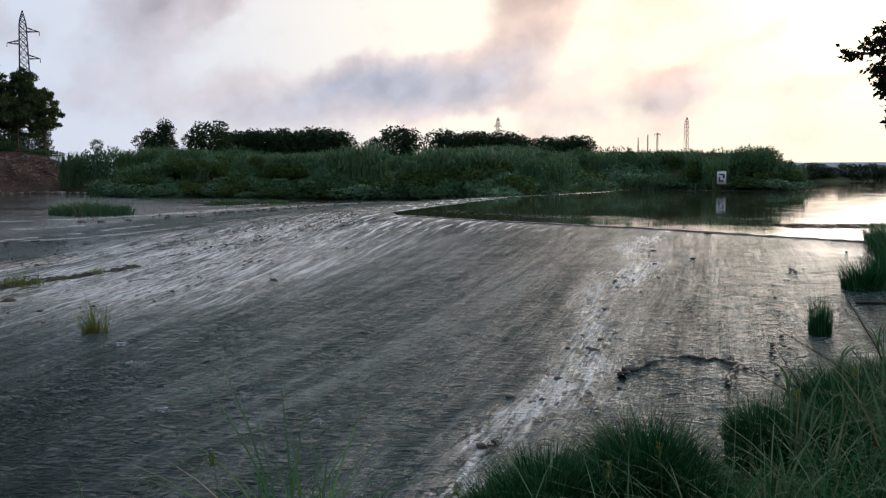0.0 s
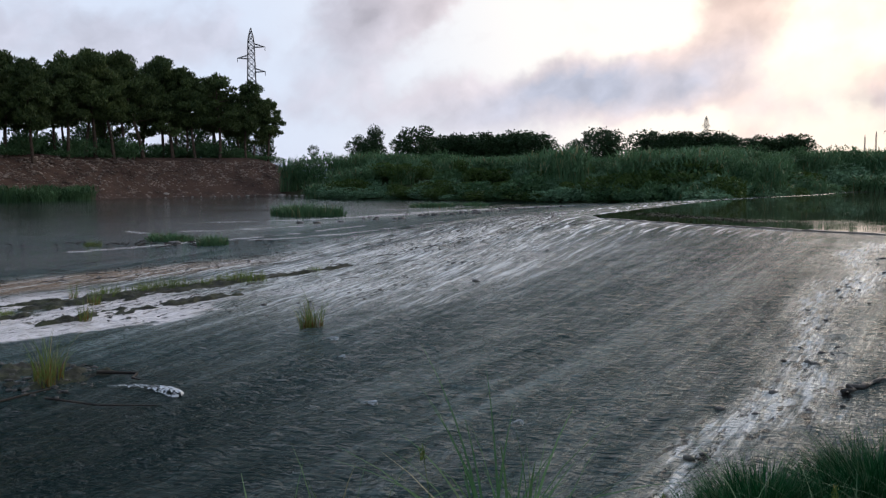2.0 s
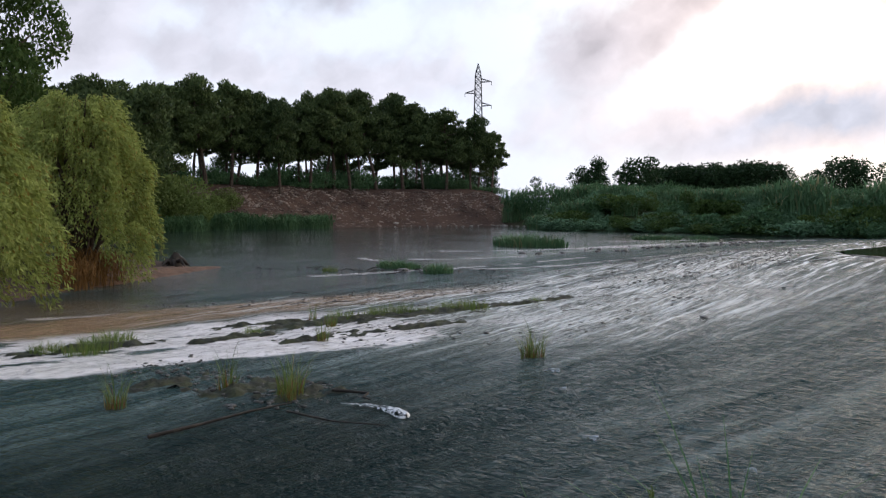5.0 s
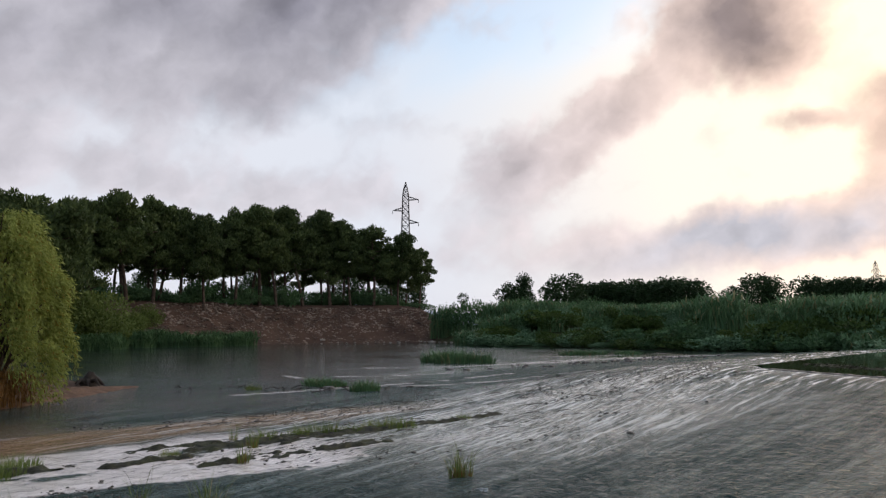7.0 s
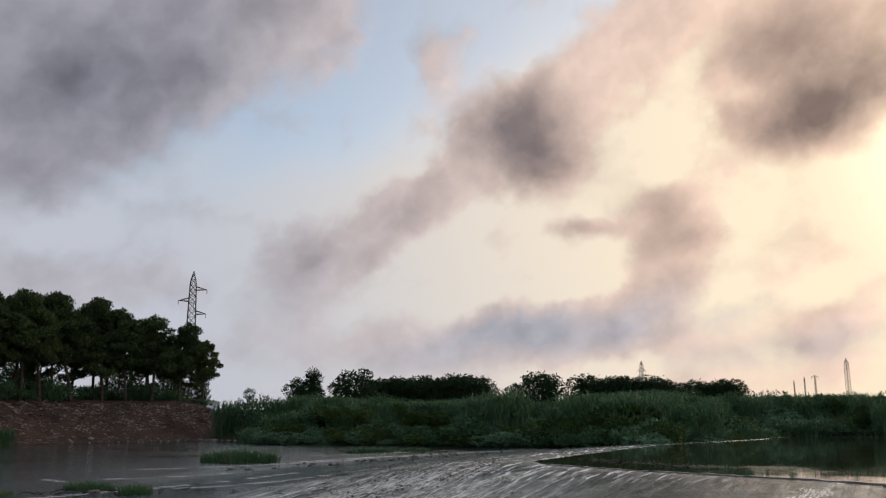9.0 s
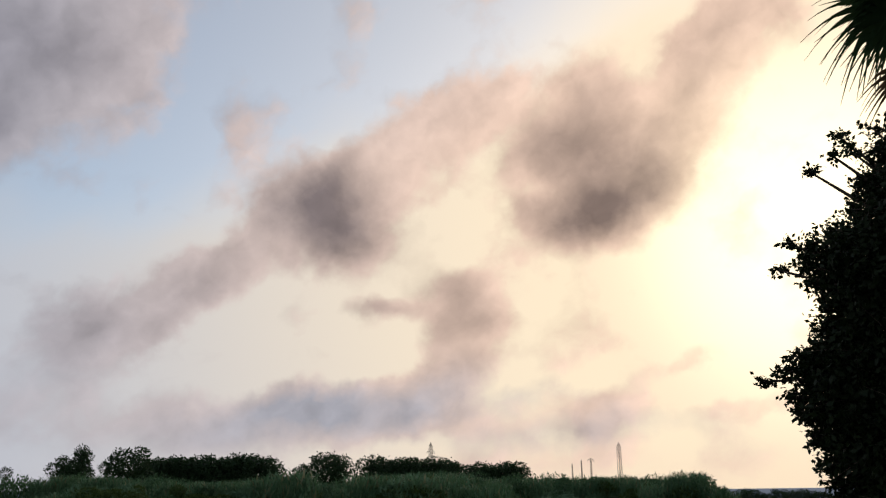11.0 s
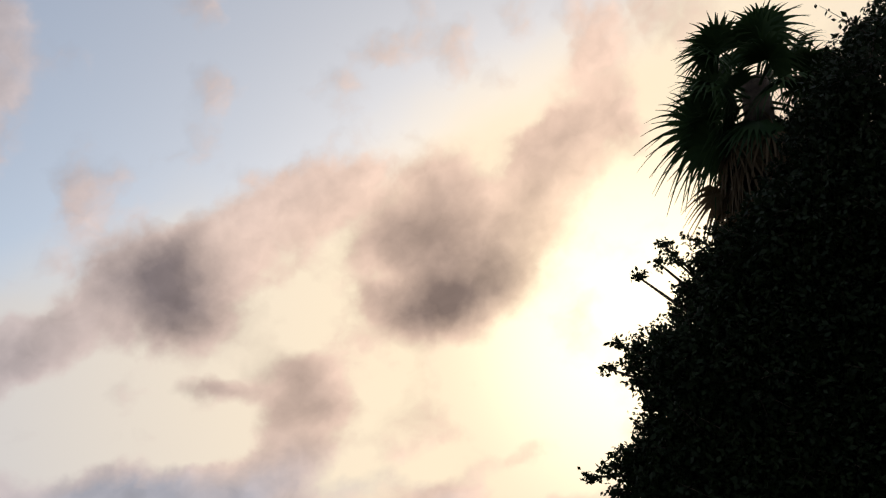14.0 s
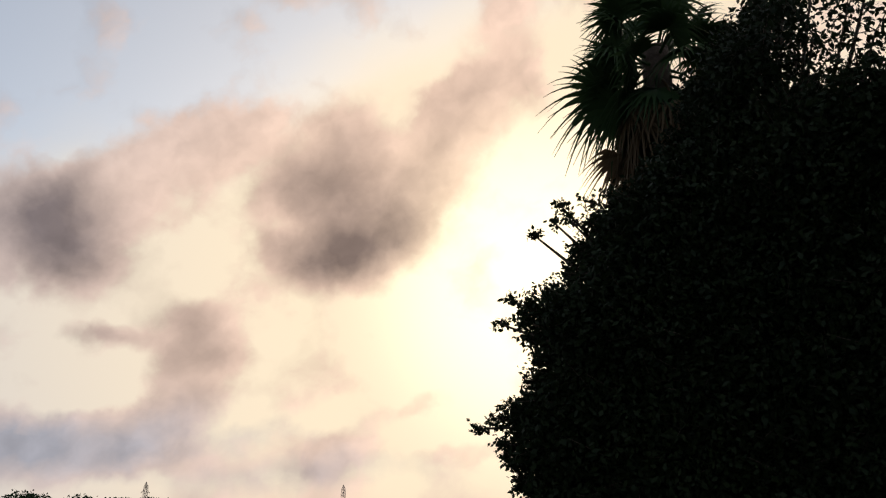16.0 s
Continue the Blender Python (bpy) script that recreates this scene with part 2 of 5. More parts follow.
M_GRASS = foliage("bank_grass", (0.004, 0.040, 0.012), (0.028, 0.150, 0.045), through_light=0.12, dry=(0.13, 0.21, 0.11))
M_STRAW = foliage("pale_grass", (0.055, 0.14, 0.055), (0.20, 0.33, 0.14), through_light=0.3, dry=(0.36, 0.34, 0.22))
M_TUFT = foliage("tuft_grass", (0.07, 0.12, 0.025), (0.20, 0.26, 0.07), through_light=0.3, dry=(0.30, 0.25, 0.10))
M_PALM = foliage("palm_blades", (0.022, 0.048, 0.018), (0.05, 0.085, 0.03), through_light=0.2)
M_DEADLEAF = foliage("dead_palm_blades", (0.08, 0.05, 0.025), (0.16, 0.11, 0.06), through_light=0.2)
M_DRYREED = foliage("dry_reed", (0.12, 0.06, 0.02), (0.28, 0.15, 0.05), through_light=0.25)
M_BARK = rough_stuff("pine_bark", (0.045, 0.032, 0.024), (0.11, 0.08, 0.06), 3.0, 0.9, 0.03)
M_WOOD = rough_stuff("driftwood", (0.016, 0.013, 0.011), (0.055, 0.045, 0.036), 4.0, 0.8, 0.02)
M_STONE = rough_stuff("wet_stone", (0.035, 0.034, 0.032), (0.12, 0.115, 0.105), 3.0, 0.45, 0.02)
M_RIPRAP = rough_stuff("riprap_stone", (0.085, 0.062, 0.052), (0.31, 0.25, 0.21), 0.35, 0.85, 0.05)
M_PALESTONE = rough_stuff("pale_stone", (0.22, 0.20, 0.18), (0.45, 0.42, 0.38), 1.2, 0.8, 0.05)
M_CONCRETE = rough_stuff("wet_concrete", (0.06, 0.06, 0.055), (0.17, 0.165, 0.15), 1.5, 0.3, 0.02)
M_STEEL = rough_stuff("galvanised_steel", (0.05, 0.05, 0.055), (0.09, 0.09, 0.10), 2.0, 0.55, 0.005)
M_MUD = rough_stuff("red_mud_bank", (0.10, 0.05, 0.025), (0.20, 0.11, 0.06), 1.5, 0.7, 0.05, (0.05, 0.035, 0.02))
M_MOSS = rough_stuff("algae_mat", (0.014, 0.016, 0.009), (0.045, 0.052, 0.020), 3.0, 0.7, 0.05, (0.010, 0.010, 0.008))
M_PATH = rough_stuff("dirt_path", (0.30, 0.26, 0.21), (0.42, 0.37, 0.31), 1.0, 0.9, 0.02)
M_BOARD = rough_stuff("white_board", (0.62, 0.62, 0.60), (0.74, 0.74, 0.72), 1.5, 0.5, 0.002)
M_MARK = rough_stuff("dark_mark", (0.05, 0.05, 0.055), (0.08, 0.08, 0.085), 2.0, 0.5, 0.002)
# the blue-grey of distance haze is put into the hills' base colour
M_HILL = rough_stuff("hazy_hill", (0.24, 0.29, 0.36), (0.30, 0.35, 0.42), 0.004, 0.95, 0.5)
M_FOAM = rough_stuff("white_foam", (0.55, 0.58, 0.62), (0.85, 0.87, 0.88), 9.0, 0.5, 0.02)


def ground_material():
    m, nt, b = material("bank_soil", 0.9, 0.2)
    p = position(nt)
    n1 = noise_tex(nt, p, 0.35, 6, 0.65).outputs["Fac"]
    n2 = noise_tex(nt, p, 3.0, 5, 0.6).outputs["Fac"]
    kind = nt.nodes.new("ShaderNodeAttribute")
    kind.attribute_name = "soil"
    grass = mix_col(nt, n1, (0.020, 0.034, 0.012), (0.050, 0.070, 0.025))
    soil = mix_col(nt, ramp01(nt, n1, 0.3, 0.7), (0.050, 0.030, 0.024), (0.098, 0.060, 0.045))
    soil = mix_col(nt, ramp01(nt, n2, 0.5, 0.75), soil, (0.10, 0.075, 0.05))
    col = mix_col(nt, kind.outputs["Fac"], grass, soil)
    link(nt, col, b.inputs["Base Color"])
    link(nt, bump(nt, math_node(nt, "ADD", n1, n2), 0.8, 0.15), b.inputs["Normal"])
    return m


def still_water():
    m, nt, b = material("still_water", 0.03, 0.5)
    b.inputs["IOR"].default_value = 1.33
    p = position(nt)
    n = noise_tex(nt, p, 0.25, 3).outputs["Fac"]
    link(nt, mix_col(nt, n, (0.030, 0.036, 0.024), (0.055, 0.055, 0.035)), b.inputs["Base Color"])
    w1 = noise_tex(nt, scaled(nt, p, scale=(1, 0.5, 1)), 1.6, 3).outputs["Fac"]
    w2 = noise_tex(nt, p, 0.12, 2).outputs["Fac"]
    h = math_node(nt, "MULTIPLY", w1, ramp01(nt, w2, 0.40, 0.75))
    link(nt, bump(nt, h, 0.25, 0.03), b.inputs["Normal"])
    return m


def flowing_water():
    """Thin water over the apron: grey-green film drawn into streaks, small cross ripples, bright broken water where it
    runs over stones, pale over slabs; reflected sky is partly painted into the colour.
    """
    m, nt, b = material("flowing_water", 0.2, 0.3)
    b.inputs["IOR"].default_value = 1.33
    uv = nt.nodes.new("ShaderNodeUVMap")
    uv.uv_map = "flow"
    flow = uv.outputs[0]

    def att(name):
        a = nt.nodes.new("ShaderNodeAttribute")
        a.attribute_name = name
        return a.outputs["Fac"]

    def drawn(length, width, detail=3, rough=0.55):
        return noise_tex(nt, scaled(nt, flow, scale=(length, width, 1)), 1.0, detail, rough).outputs["Fac"]
    riffle, pale, brown, calm, near_dark = att("riffle"), att("pale"), att("brown"), att("calm"), att("near_dark")
    lane = drawn(22.0, 1.7, 3)
    streak = drawn(5.0, 0.36, 6, 0.66)
    fine = drawn(0.9, 0.085, 4, 0.65)
    thread = drawn(0.55, 0.11, 5, 0.65)
    stones = drawn(0.50, 0.20, 4, 0.6)
    grit = drawn(0.10, 0.07, 2, 0.5)
    # film of silt and weed, drawn out by the flow
    film = math_node(nt, "ADD", math_node(nt, "MULTIPLY", streak, 0.50), math_node(nt, "ADD", math_node(nt, "MULTIPLY", lane, 0.30), math_node(nt, "MULTIPLY", fine, 0.34)))
    film = ramp01(nt, film, 0.46, 0.72)
    bed = mix_col(nt, film, (0.013, 0.042, 0.043), (0.105, 0.150, 0.143))
    bed = mix_col(nt, math_node(nt, "MULTIPLY", ramp01(nt, grit, 0.54, 0.66), 0.75), bed, (0.012, 0.020, 0.019))
    bed = mix_col(nt, math_node(nt, "MULTIPLY", ramp01(nt, calm, 0.4, 0.9), 0.6), bed, (0.014, 0.020, 0.012))
    # riffle: lighter bed colour stands in for the sky its broken surface reflects
    bed = mix_col(nt, math_node(nt, "MULTIPLY", riffle, ramp01(nt, thread, 0.30, 0.60)), bed, (0.42, 0.43, 0.38))
    # pale slabs, whitened further to carry the sky reflection on their wet surface
    bed = mix_col(nt, pale, bed, mix_col(nt, thread, (0.74, 0.68, 0.665), (0.93, 0.90, 0.885)))
    bed = mix_col(nt, brown, bed, mix_col(nt, thread, (0.16, 0.10, 0.045), (0.40, 0.27, 0.17)))
    # bed colour darkened by position, at the near left
    bed = mix_col(nt, math_node(nt, "MULTIPLY", near_dark, 0.80), bed, (0.004, 0.013, 0.012))
    rough_bed = ramp01(nt, math_node(nt, "MULTIPLY_ADD", pale, 0.4, riffle), 0.15, 0.7)
    dark_stone = math_node(nt, "MULTIPLY", ramp01(nt, stones, 0.57, 0.63), rough_bed)
    bed = mix_col(nt, math_node(nt, "MULTIPLY", dark_stone, 0.80), bed, (0.026, 0.026, 0.022))
    fo = math_node(nt, "ADD", math_node(nt, "MULTIPLY", fine, 0.62), math_node(nt, "ADD", math_node(nt, "MULTIPLY", thread, 0.38), math_node(nt, "MULTIPLY_ADD", riffle, 0.36, -0.22)))
    foam = math_node(nt, "MULTIPLY", ramp01(nt, fo, 0.54, 0.72), math_node(nt, "SUBTRACT", 1, dark_stone))
    # glint: sky reflected by the smooth sheet, painted white and merged with the foam
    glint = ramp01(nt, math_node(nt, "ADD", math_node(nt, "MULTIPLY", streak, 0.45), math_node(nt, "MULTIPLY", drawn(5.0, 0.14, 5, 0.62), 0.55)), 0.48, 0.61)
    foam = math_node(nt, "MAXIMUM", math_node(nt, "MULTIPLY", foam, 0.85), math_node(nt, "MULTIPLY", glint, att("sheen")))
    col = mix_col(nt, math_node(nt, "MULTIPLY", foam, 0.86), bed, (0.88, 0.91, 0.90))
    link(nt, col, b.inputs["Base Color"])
    link(nt, math_node(nt, "MULTIPLY_ADD", foam, 0.25, math_node(nt, "MULTIPLY_ADD", calm, -0.08, 0.13)), b.inputs["Roughness"])
    gloss = math_node(nt, "ADD", math_node(nt, "MULTIPLY", film, 0.05), math_node(nt, "MULTIPLY", math_node(nt, "MAXIMUM", calm, riffle), 0.34))
    link(nt, math_node(nt, "ADD", gloss, 0.08), b.inputs["Specular IOR Level"])

    def ridged(length, width, detail):
        return math_node(nt, "SUBTRACT", 1.0, math_node(nt, "ABSOLUTE", math_node(nt, "MULTIPLY_ADD", drawn(length, width, detail, 0.5), 4.0, -2.0)))
    ripple = ridged(0.19, 0.48, 2)
    chop = ridged(0.07, 0.15, 1.5)
    lumpy = drawn(0.45, 0.22, 3, 0.6)
    rippled = math_node(nt, "MULTIPLY_ADD", ramp01(nt, math_node(nt, "ADD", math_node(nt, "MULTIPLY", lane, 0.5), math_node(nt, "MULTIPLY", streak, 0.5)), 0.62, 0.40), 0.75, 0.30)
    h = math_node(nt, "ADD", math_node(nt, "MULTIPLY", ripple, 0.092), math_node(nt, "MULTIPLY", chop, 0.034))
    h = math_node(nt, "MULTIPLY", math_node(nt, "MULTIPLY", h, rippled), math_node(nt, "MULTIPLY_ADD", calm, -0.95, 1.0))
    h = math_node(nt, "ADD", h, math_node(nt, "MULTIPLY", math_node(nt, "MULTIPLY", lumpy, riffle), 0.16))
    h = math_node(nt, "ADD", h, math_node(nt, "MULTIPLY", dark_stone, 0.05))
    link(nt, bump(nt, h, 1.0, 0.95), b.inputs["Normal"])
    return m


def ruffled_water():
    m, nt, b = material("ruffled_water", 0.12, 0.5)
    b.inputs["IOR"].default_value = 1.33
    p = position(nt)
    n = noise_tex(nt, p, 1.2, 4, 0.6).outputs["Fac"]
    link(nt, mix_col(nt, n, (0.05, 0.055, 0.045), (0.12, 0.12, 0.10)), b.inputs["Base Color"])
    link(nt, bump(nt, n, 0.8, 0.25), b.inputs["Normal"])
    return m


M_RUFFLE = ruffled_water()
M_GROUND, M_STILL, M_FLOW = ground_material(), still_water(), flowing_water()

# ---- mesh helpers ----
RNG = np.random.default_rng(7)
LATTICE = RNG.random((256, 256))


def vnoise(x, y):
    ix, iy = np.floor(x).astype(int), np.floor(y).astype(int)
    fx, fy = x - ix, y - iy
    fx, fy = fx * fx * (3 - 2 * fx), fy * fy * (3 - 2 * fy)
    g = lambda a, b: LATTICE[b & 255, a & 255]
    return (g(ix, iy) * (1 - fx) + g(ix + 1, iy) * fx) * (1 - fy) + (g(ix, iy + 1) * (1 - fx) + g(ix + 1, iy + 1) * fx) * fy


def fbm(x, y, octaves=4):
    s, a = 0, 0.5
    for k in range(octaves):
        s = s + a * vnoise(x * 2 ** k + 17 * k, y * 2 ** k + 31 * k)
        a *= 0.5
    return s


def sstep(v, a, b):
    t = np.clip((v - a) / (b - a), 0, 1)
    return t * t * (3 - 2 * t)


def mesh_np(name, verts, faces, mat, smooth=False):
    """A mesh from arrays: verts (n, 3), faces (m, k)."""
    verts, faces = np.asarray(verts, np.float32), np.asarray(faces, np.int32)
    me = bpy.data.meshes.new(name)
    m, k = faces.shape
    me.vertices.add(len(verts))
    me.vertices.foreach_set("co", verts.ravel())
    me.loops.add(m * k)
    me.loops.foreach_set("vertex_index", faces.ravel())
    me.polygons.add(m)
    me.polygons.foreach_set("loop_start", np.arange(0, m * k, k, dtype=np.int32))
    if smooth:
        me.polygons.foreach_set("use_smooth", np.ones(m, bool))
    me.update(calc_edges=True)
    me.materials.append(mat)
    return me


def seg_distance(px, py, line, closed=False):
    """Distance to a polyline, and the side (positive on its left)."""
    best, side = np.full(px.shape, 1e9), np.zeros(px.shape)
    pts = list(line) + ([line[0]] if closed else [])
    for (ax, ay), (bx, by) in zip(pts[:-1], pts[1:]):
        dx, dy = bx - ax, by - ay
        t = np.clip(((px - ax) * dx + (py - ay) * dy) / (dx * dx + dy * dy), 0, 1)
        d = np.hypot(px - ax - t * dx, py - ay - t * dy)
        s = np.sign(dx * (py - ay) - dy * (px - ax))
        near = d < best - 1e-9
        best, side = np.where(near, d, best), np.where(near, s, side)
    return best, side


def inside(px, py, poly):
    r = np.zeros(px.shape, bool)
    for (ax, ay), (bx, by) in zip(poly, poly[1:] + poly[:1]):
        c = (ay > py) != (by > py)
        r ^= c & (px < (bx - ax) * (py - ay) / (by - ay + 1e-12) + ax)
    return r


# ---- the lie of the land ----
RIVER = [(-140, -30), (-60, -4), (-25, 2.5), (-10, 4.5), (-3, 6), (1, 7.2), (3.3, 9), (5.5, 11), (7.5, 14), (10.5, 20), (16, 28), (24, 36), (60, 80), (140, 180), (260, 300),
         (240, 420), (163, 400), (152, 392), (92, 238), (67, 168), (59, 139), (52, 132), (45, 137), (39, 146), (30, 148), (24, 130), (16, 112), (7, 99), (-4, 110), (-13, 117), (-29, 123), (-40, 132),
         (-51, 134), (-60, 155), (-73, 160), (-81, 152), (-88, 142), (-91, 130), (-97, 103), (-93, 87), (-67, 58), (-55, 46), (-44, 38.5), (-37.5, 37), (-34.5, 35.5), (-33, 31.5), (-30.5, 26.5), (-28, 21), (-25, 15.8), (-34, 9), (-70, 8), (-140, -10)]
CREST = [(60, -10), (22, 18), (14.2, 28.8), (8.4, 36.6), (1.9, 42.7), (-2.2, 48.2), (-3.3, 52.5), (-1.6, 59), (2.6, 75), (7, 90), (14, 104), (23, 124), (40, 160)]
LOW = -0.9
FLOW = np.array((-0.30, -0.954))
ACROSS = np.array((0.954, -0.30))


def crest_distance(x, y):
    d, s = seg_distance(x, y, CREST)
    return d * s


def water_level(x, y):
    """Pool level above the crest; the apron falls away below it."""
    return np.where(crest_distance(x, y) > 0, LOW * sstep(crest_distance(x, y), 0, 21), 0)


def land(x, y):
    """Ground height: river bed in the river, banks round it."""
    x, y = np.asarray(x, float), np.asarray(y, float)
    d, _ = seg_distance(x, y, RIVER, True)
    d = np.where(inside(x, y, RIVER), -d, d)
    d = d + (fbm(x * 0.35, y * 0.35) - 0.47) * np.clip(np.hypot(x, y) / 12, 0.5, 2.5)
    wl = np.where(crest_distance(x, y) > 0, LOW, 0.0)
    r = np.hypot(x, y)
    az = np.degrees(np.arctan2(x, y))
    far = sstep(r, 60, 80)
    pines = far * sstep(az, -22.0, -25.5) * sstep(az, -110, -80)
    rise = 1.5 + far * 2.0 + pines * 4.4
    width = 6.5 + far * 6 + pines * 3
    z = wl + rise * sstep(d, 0, width) - 0.7 * sstep(-d, 0, 3)
    z = z + (fbm(x * 0.15 + 9, y * 0.15) - 0.47) * far * 1.0 * sstep(d, 6, 20)
    return z


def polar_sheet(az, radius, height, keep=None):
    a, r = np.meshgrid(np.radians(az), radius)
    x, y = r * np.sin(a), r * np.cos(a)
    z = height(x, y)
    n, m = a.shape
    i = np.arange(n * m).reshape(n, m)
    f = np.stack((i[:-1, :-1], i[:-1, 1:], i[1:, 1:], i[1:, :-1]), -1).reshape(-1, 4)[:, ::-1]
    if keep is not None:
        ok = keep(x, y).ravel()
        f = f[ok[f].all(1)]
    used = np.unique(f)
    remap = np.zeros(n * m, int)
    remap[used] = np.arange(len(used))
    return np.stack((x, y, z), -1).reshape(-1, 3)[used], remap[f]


def float_attribute(me, name, values):
    a = me.attributes.new(name, "FLOAT", "POINT")
    a.data.foreach_set("value", np.asarray(values, np.float32))


def build_ground():
    az = np.arange(-180, 180.1, 0.75)
    r = np.concatenate(([0.05], np.geomspace(0.6, 60, 70), np.linspace(61.5, 190, 86), np.geomspace(194, 4600, 34)))
    v, f = polar_sheet(az, r, land)
    me = mesh_np("ground", v, f, M_GROUND, True)
    a = np.degrees(np.arctan2(v[:, 0], v[:, 1]))
    rr = np.hypot(v[:, 0], v[:, 1])
    soil = sstep(rr, 60, 80) * sstep(a, -22, -24.5) * sstep(a, -75, -60) * sstep(rr, 215, 200)
    soil = np.maximum(soil, sstep(rr, 10, 20) * sstep(rr, 70, 45) * sstep(a, -38, -44) * sstep(v[:, 2], -0.1, -0.5))
    float_attribute(me, "soil", soil)
    tagged(new("ground", me), "dark grassy river banks with a reddish stony slope", "ground", kind="structure")


build_ground()


def flow_uv(x, y):
    """Across and along the flow, gently winding."""
    v = x * ACROSS[0] + y * ACROSS[1]
    u = x * FLOW[0] + y * FLOW[1]
    return v + 0.5 * (fbm(u * 0.12, v * 0.05) - 0.47), u


def stream_lines(x, y):
    """Along and across the drawn-out streaks, which fan from the crest and close up towards the toe."""
    def slope(c):
        return 0.05 + 0.27 * sstep(c, -8.5, -0.5)
    run = np.minimum(y, 62) - 20
    c = x - 0.2 * run
    for _ in range(30):
        c = 0.5 * c + 0.5 * (x - slope(c) * run)
    return -y, c + 0.35 * (fbm(y * 0.12, c * 0.25) - 0.47)


def band(v, lo, hi, soft):
    return sstep(v, lo - soft, lo + soft) * sstep(v, hi + soft, hi - soft)


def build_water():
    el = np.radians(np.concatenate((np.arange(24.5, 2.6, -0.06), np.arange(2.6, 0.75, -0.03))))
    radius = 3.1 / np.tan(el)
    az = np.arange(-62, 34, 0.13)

    def height(x, y):
        d = crest_distance(x, y)
        v, u = flow_uv(x, y)
        z = LOW * sstep(d, 0, 21) - 0.015
        shallow = sstep(d, 0.3, 14) * sstep(np.hypot(x, y), 90, 50)
        calm = 1 - 0.75 * band(v, -60, -25.5, 2)
        w = -np.abs(fbm(u * 4.0, v * 1.6, 2) - 0.375) * 0.085 * sstep(np.hypot(x, y), 30, 16) + (fbm(u * 2.0, v * 0.8, 3) - 0.44) * 0.07 + (fbm(u * 0.7 + 5, v * 1.6, 3) - 0.44) * 0.08
        w = w + np.abs(fbm(u * 0.9, v * 3.2, 3) - 0.44) * 0.10 * band(v, -2.9, -1.2, 0.5)
        return z + w * shallow * calm
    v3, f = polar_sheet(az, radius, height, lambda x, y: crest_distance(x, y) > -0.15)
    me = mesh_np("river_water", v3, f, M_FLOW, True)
    x, y = v3[:, 0], v3[:, 1]
    v, u = flow_uv(x, y)
    d, r = crest_distance(x, y), np.hypot(x, y)
    wig = (fbm(u * 0.25, v * 0.5) - 0.47)
    riffle = np.clip(1.45 * band(v + wig * 2.6, -2.7, -1.5, 0.8) * (0.25 + 1.1 * fbm(u * 0.6, v * 1.8)), 0, 1)
    riffle = np.maximum(riffle, 0.5 * band(v + wig * 3.5, -4.6, -3.9, 0.5) * fbm(u * 0.3 + 4, v * 1.5) * sstep(y, 26, 14))
    riffle = np.maximum(riffle, 0.80 * band(v + wig * 3, -25, -12.0, 2.2) * sstep(y, 13, 24) * sstep(fbm(u * 0.05, v * 0.9 + 2), 0.25, 0.52))
    riffle = np.maximum(riffle, 0.12 * sstep(v, -1.5, 0.5))
    riffle = np.maximum(riffle, 0.9 * sstep(d, 2.5, 0.0) * sstep(v, -2, -8))
    riffle = np.maximum(riffle, 0.9 * band(d + wig * 4, 20.0, 22.5, 1.2) * sstep(r, 45, 55))
    pale = band(v + wig * 2.5 + 1.3 * sstep(y, 18, 13), -21.4, -15.4, 0.12) * sstep(y + wig * 9, 25, 19) * sstep(fbm(u * 0.35, v * 1.6), 0.26, 0.33)
    brown = band(v + wig * 2, -25.2, -22.0, 0.7) * sstep(y, 34, 26)
    brown = np.maximum(brown, 0.4 * band(v, -30, -22, 1.5) * sstep(y, 23, 18))
    calm = (0.86 + 0.09 * sstep(r, 50, 80)) * np.maximum(band(v, -90, -26.5, 3) * sstep(d, 17, 24), sstep(r, 60, 110) * sstep(d, 18, 24))
    # wind lanes on the lower pool, and thin lines of drifting foam; the last two lines are painted sky reflections
    calm = np.clip(calm * (0.90 + 0.45 * (fbm(x * 0.05, y * 0.22 + 7) - 0.40)) * (0.84 + 0.16 * sstep(r, 40, 75)), 0, 0.985)
    riffle = riffle * (1 - calm * 0.8)
    for line, w, k in (([(-22, 16), (-19, 19.9), (-17, 25.6), (-14.1, 32.1)], 0.34, 0.75), ([(-24.9, 33.1), (-23.5, 36), (-22.5, 39.6), (-19.8, 45.3), (-17.5, 52)], 0.42, 0.9),
                       ([(-31.1, 47), (-28.8, 45.3)], 0.45, 0.8), ([(-28.1, 48.2), (-25.4, 50), (-23, 54)], 0.55, 0.8), ([(-20, 41), (-16, 44), (-12, 52)], 0.4, 0.7), ([(-33, 57), (-26, 64), (-20, 76)], 0.8, 0.7), ([(-24, 68), (-20, 82), (-12, 96), (-6, 103)], 1.6, 0.85), ([(-30, 84), (-22, 92), (-16, 104)], 1.0, 0.7)):
        ln, _ = seg_distance(x + 0.9 * wig, y, line)
        pale = np.maximum(pale, k * sstep(ln, w, w * 0.4) * sstep(fbm(u * 0.5, v * 0.3 + 3), 0.28, 0.42))
    # mask for the darker bed: stronger towards the near left, off pale and brown
    near_dark = 0.9 * sstep(y + 0.9 * x, 12, 1) * sstep(v, -2.5, -6.5)
    near_dark = near_dark * (1 - np.maximum(pale, brown)) * sstep(v, -14, -10.5)
    calm = np.maximum(calm, 0.93 * pale)
    # the sheet leaves the crest smooth and breaks up towards the toe
    calm = np.maximum(calm, 0.72 * sstep(d, 8, 1.0))
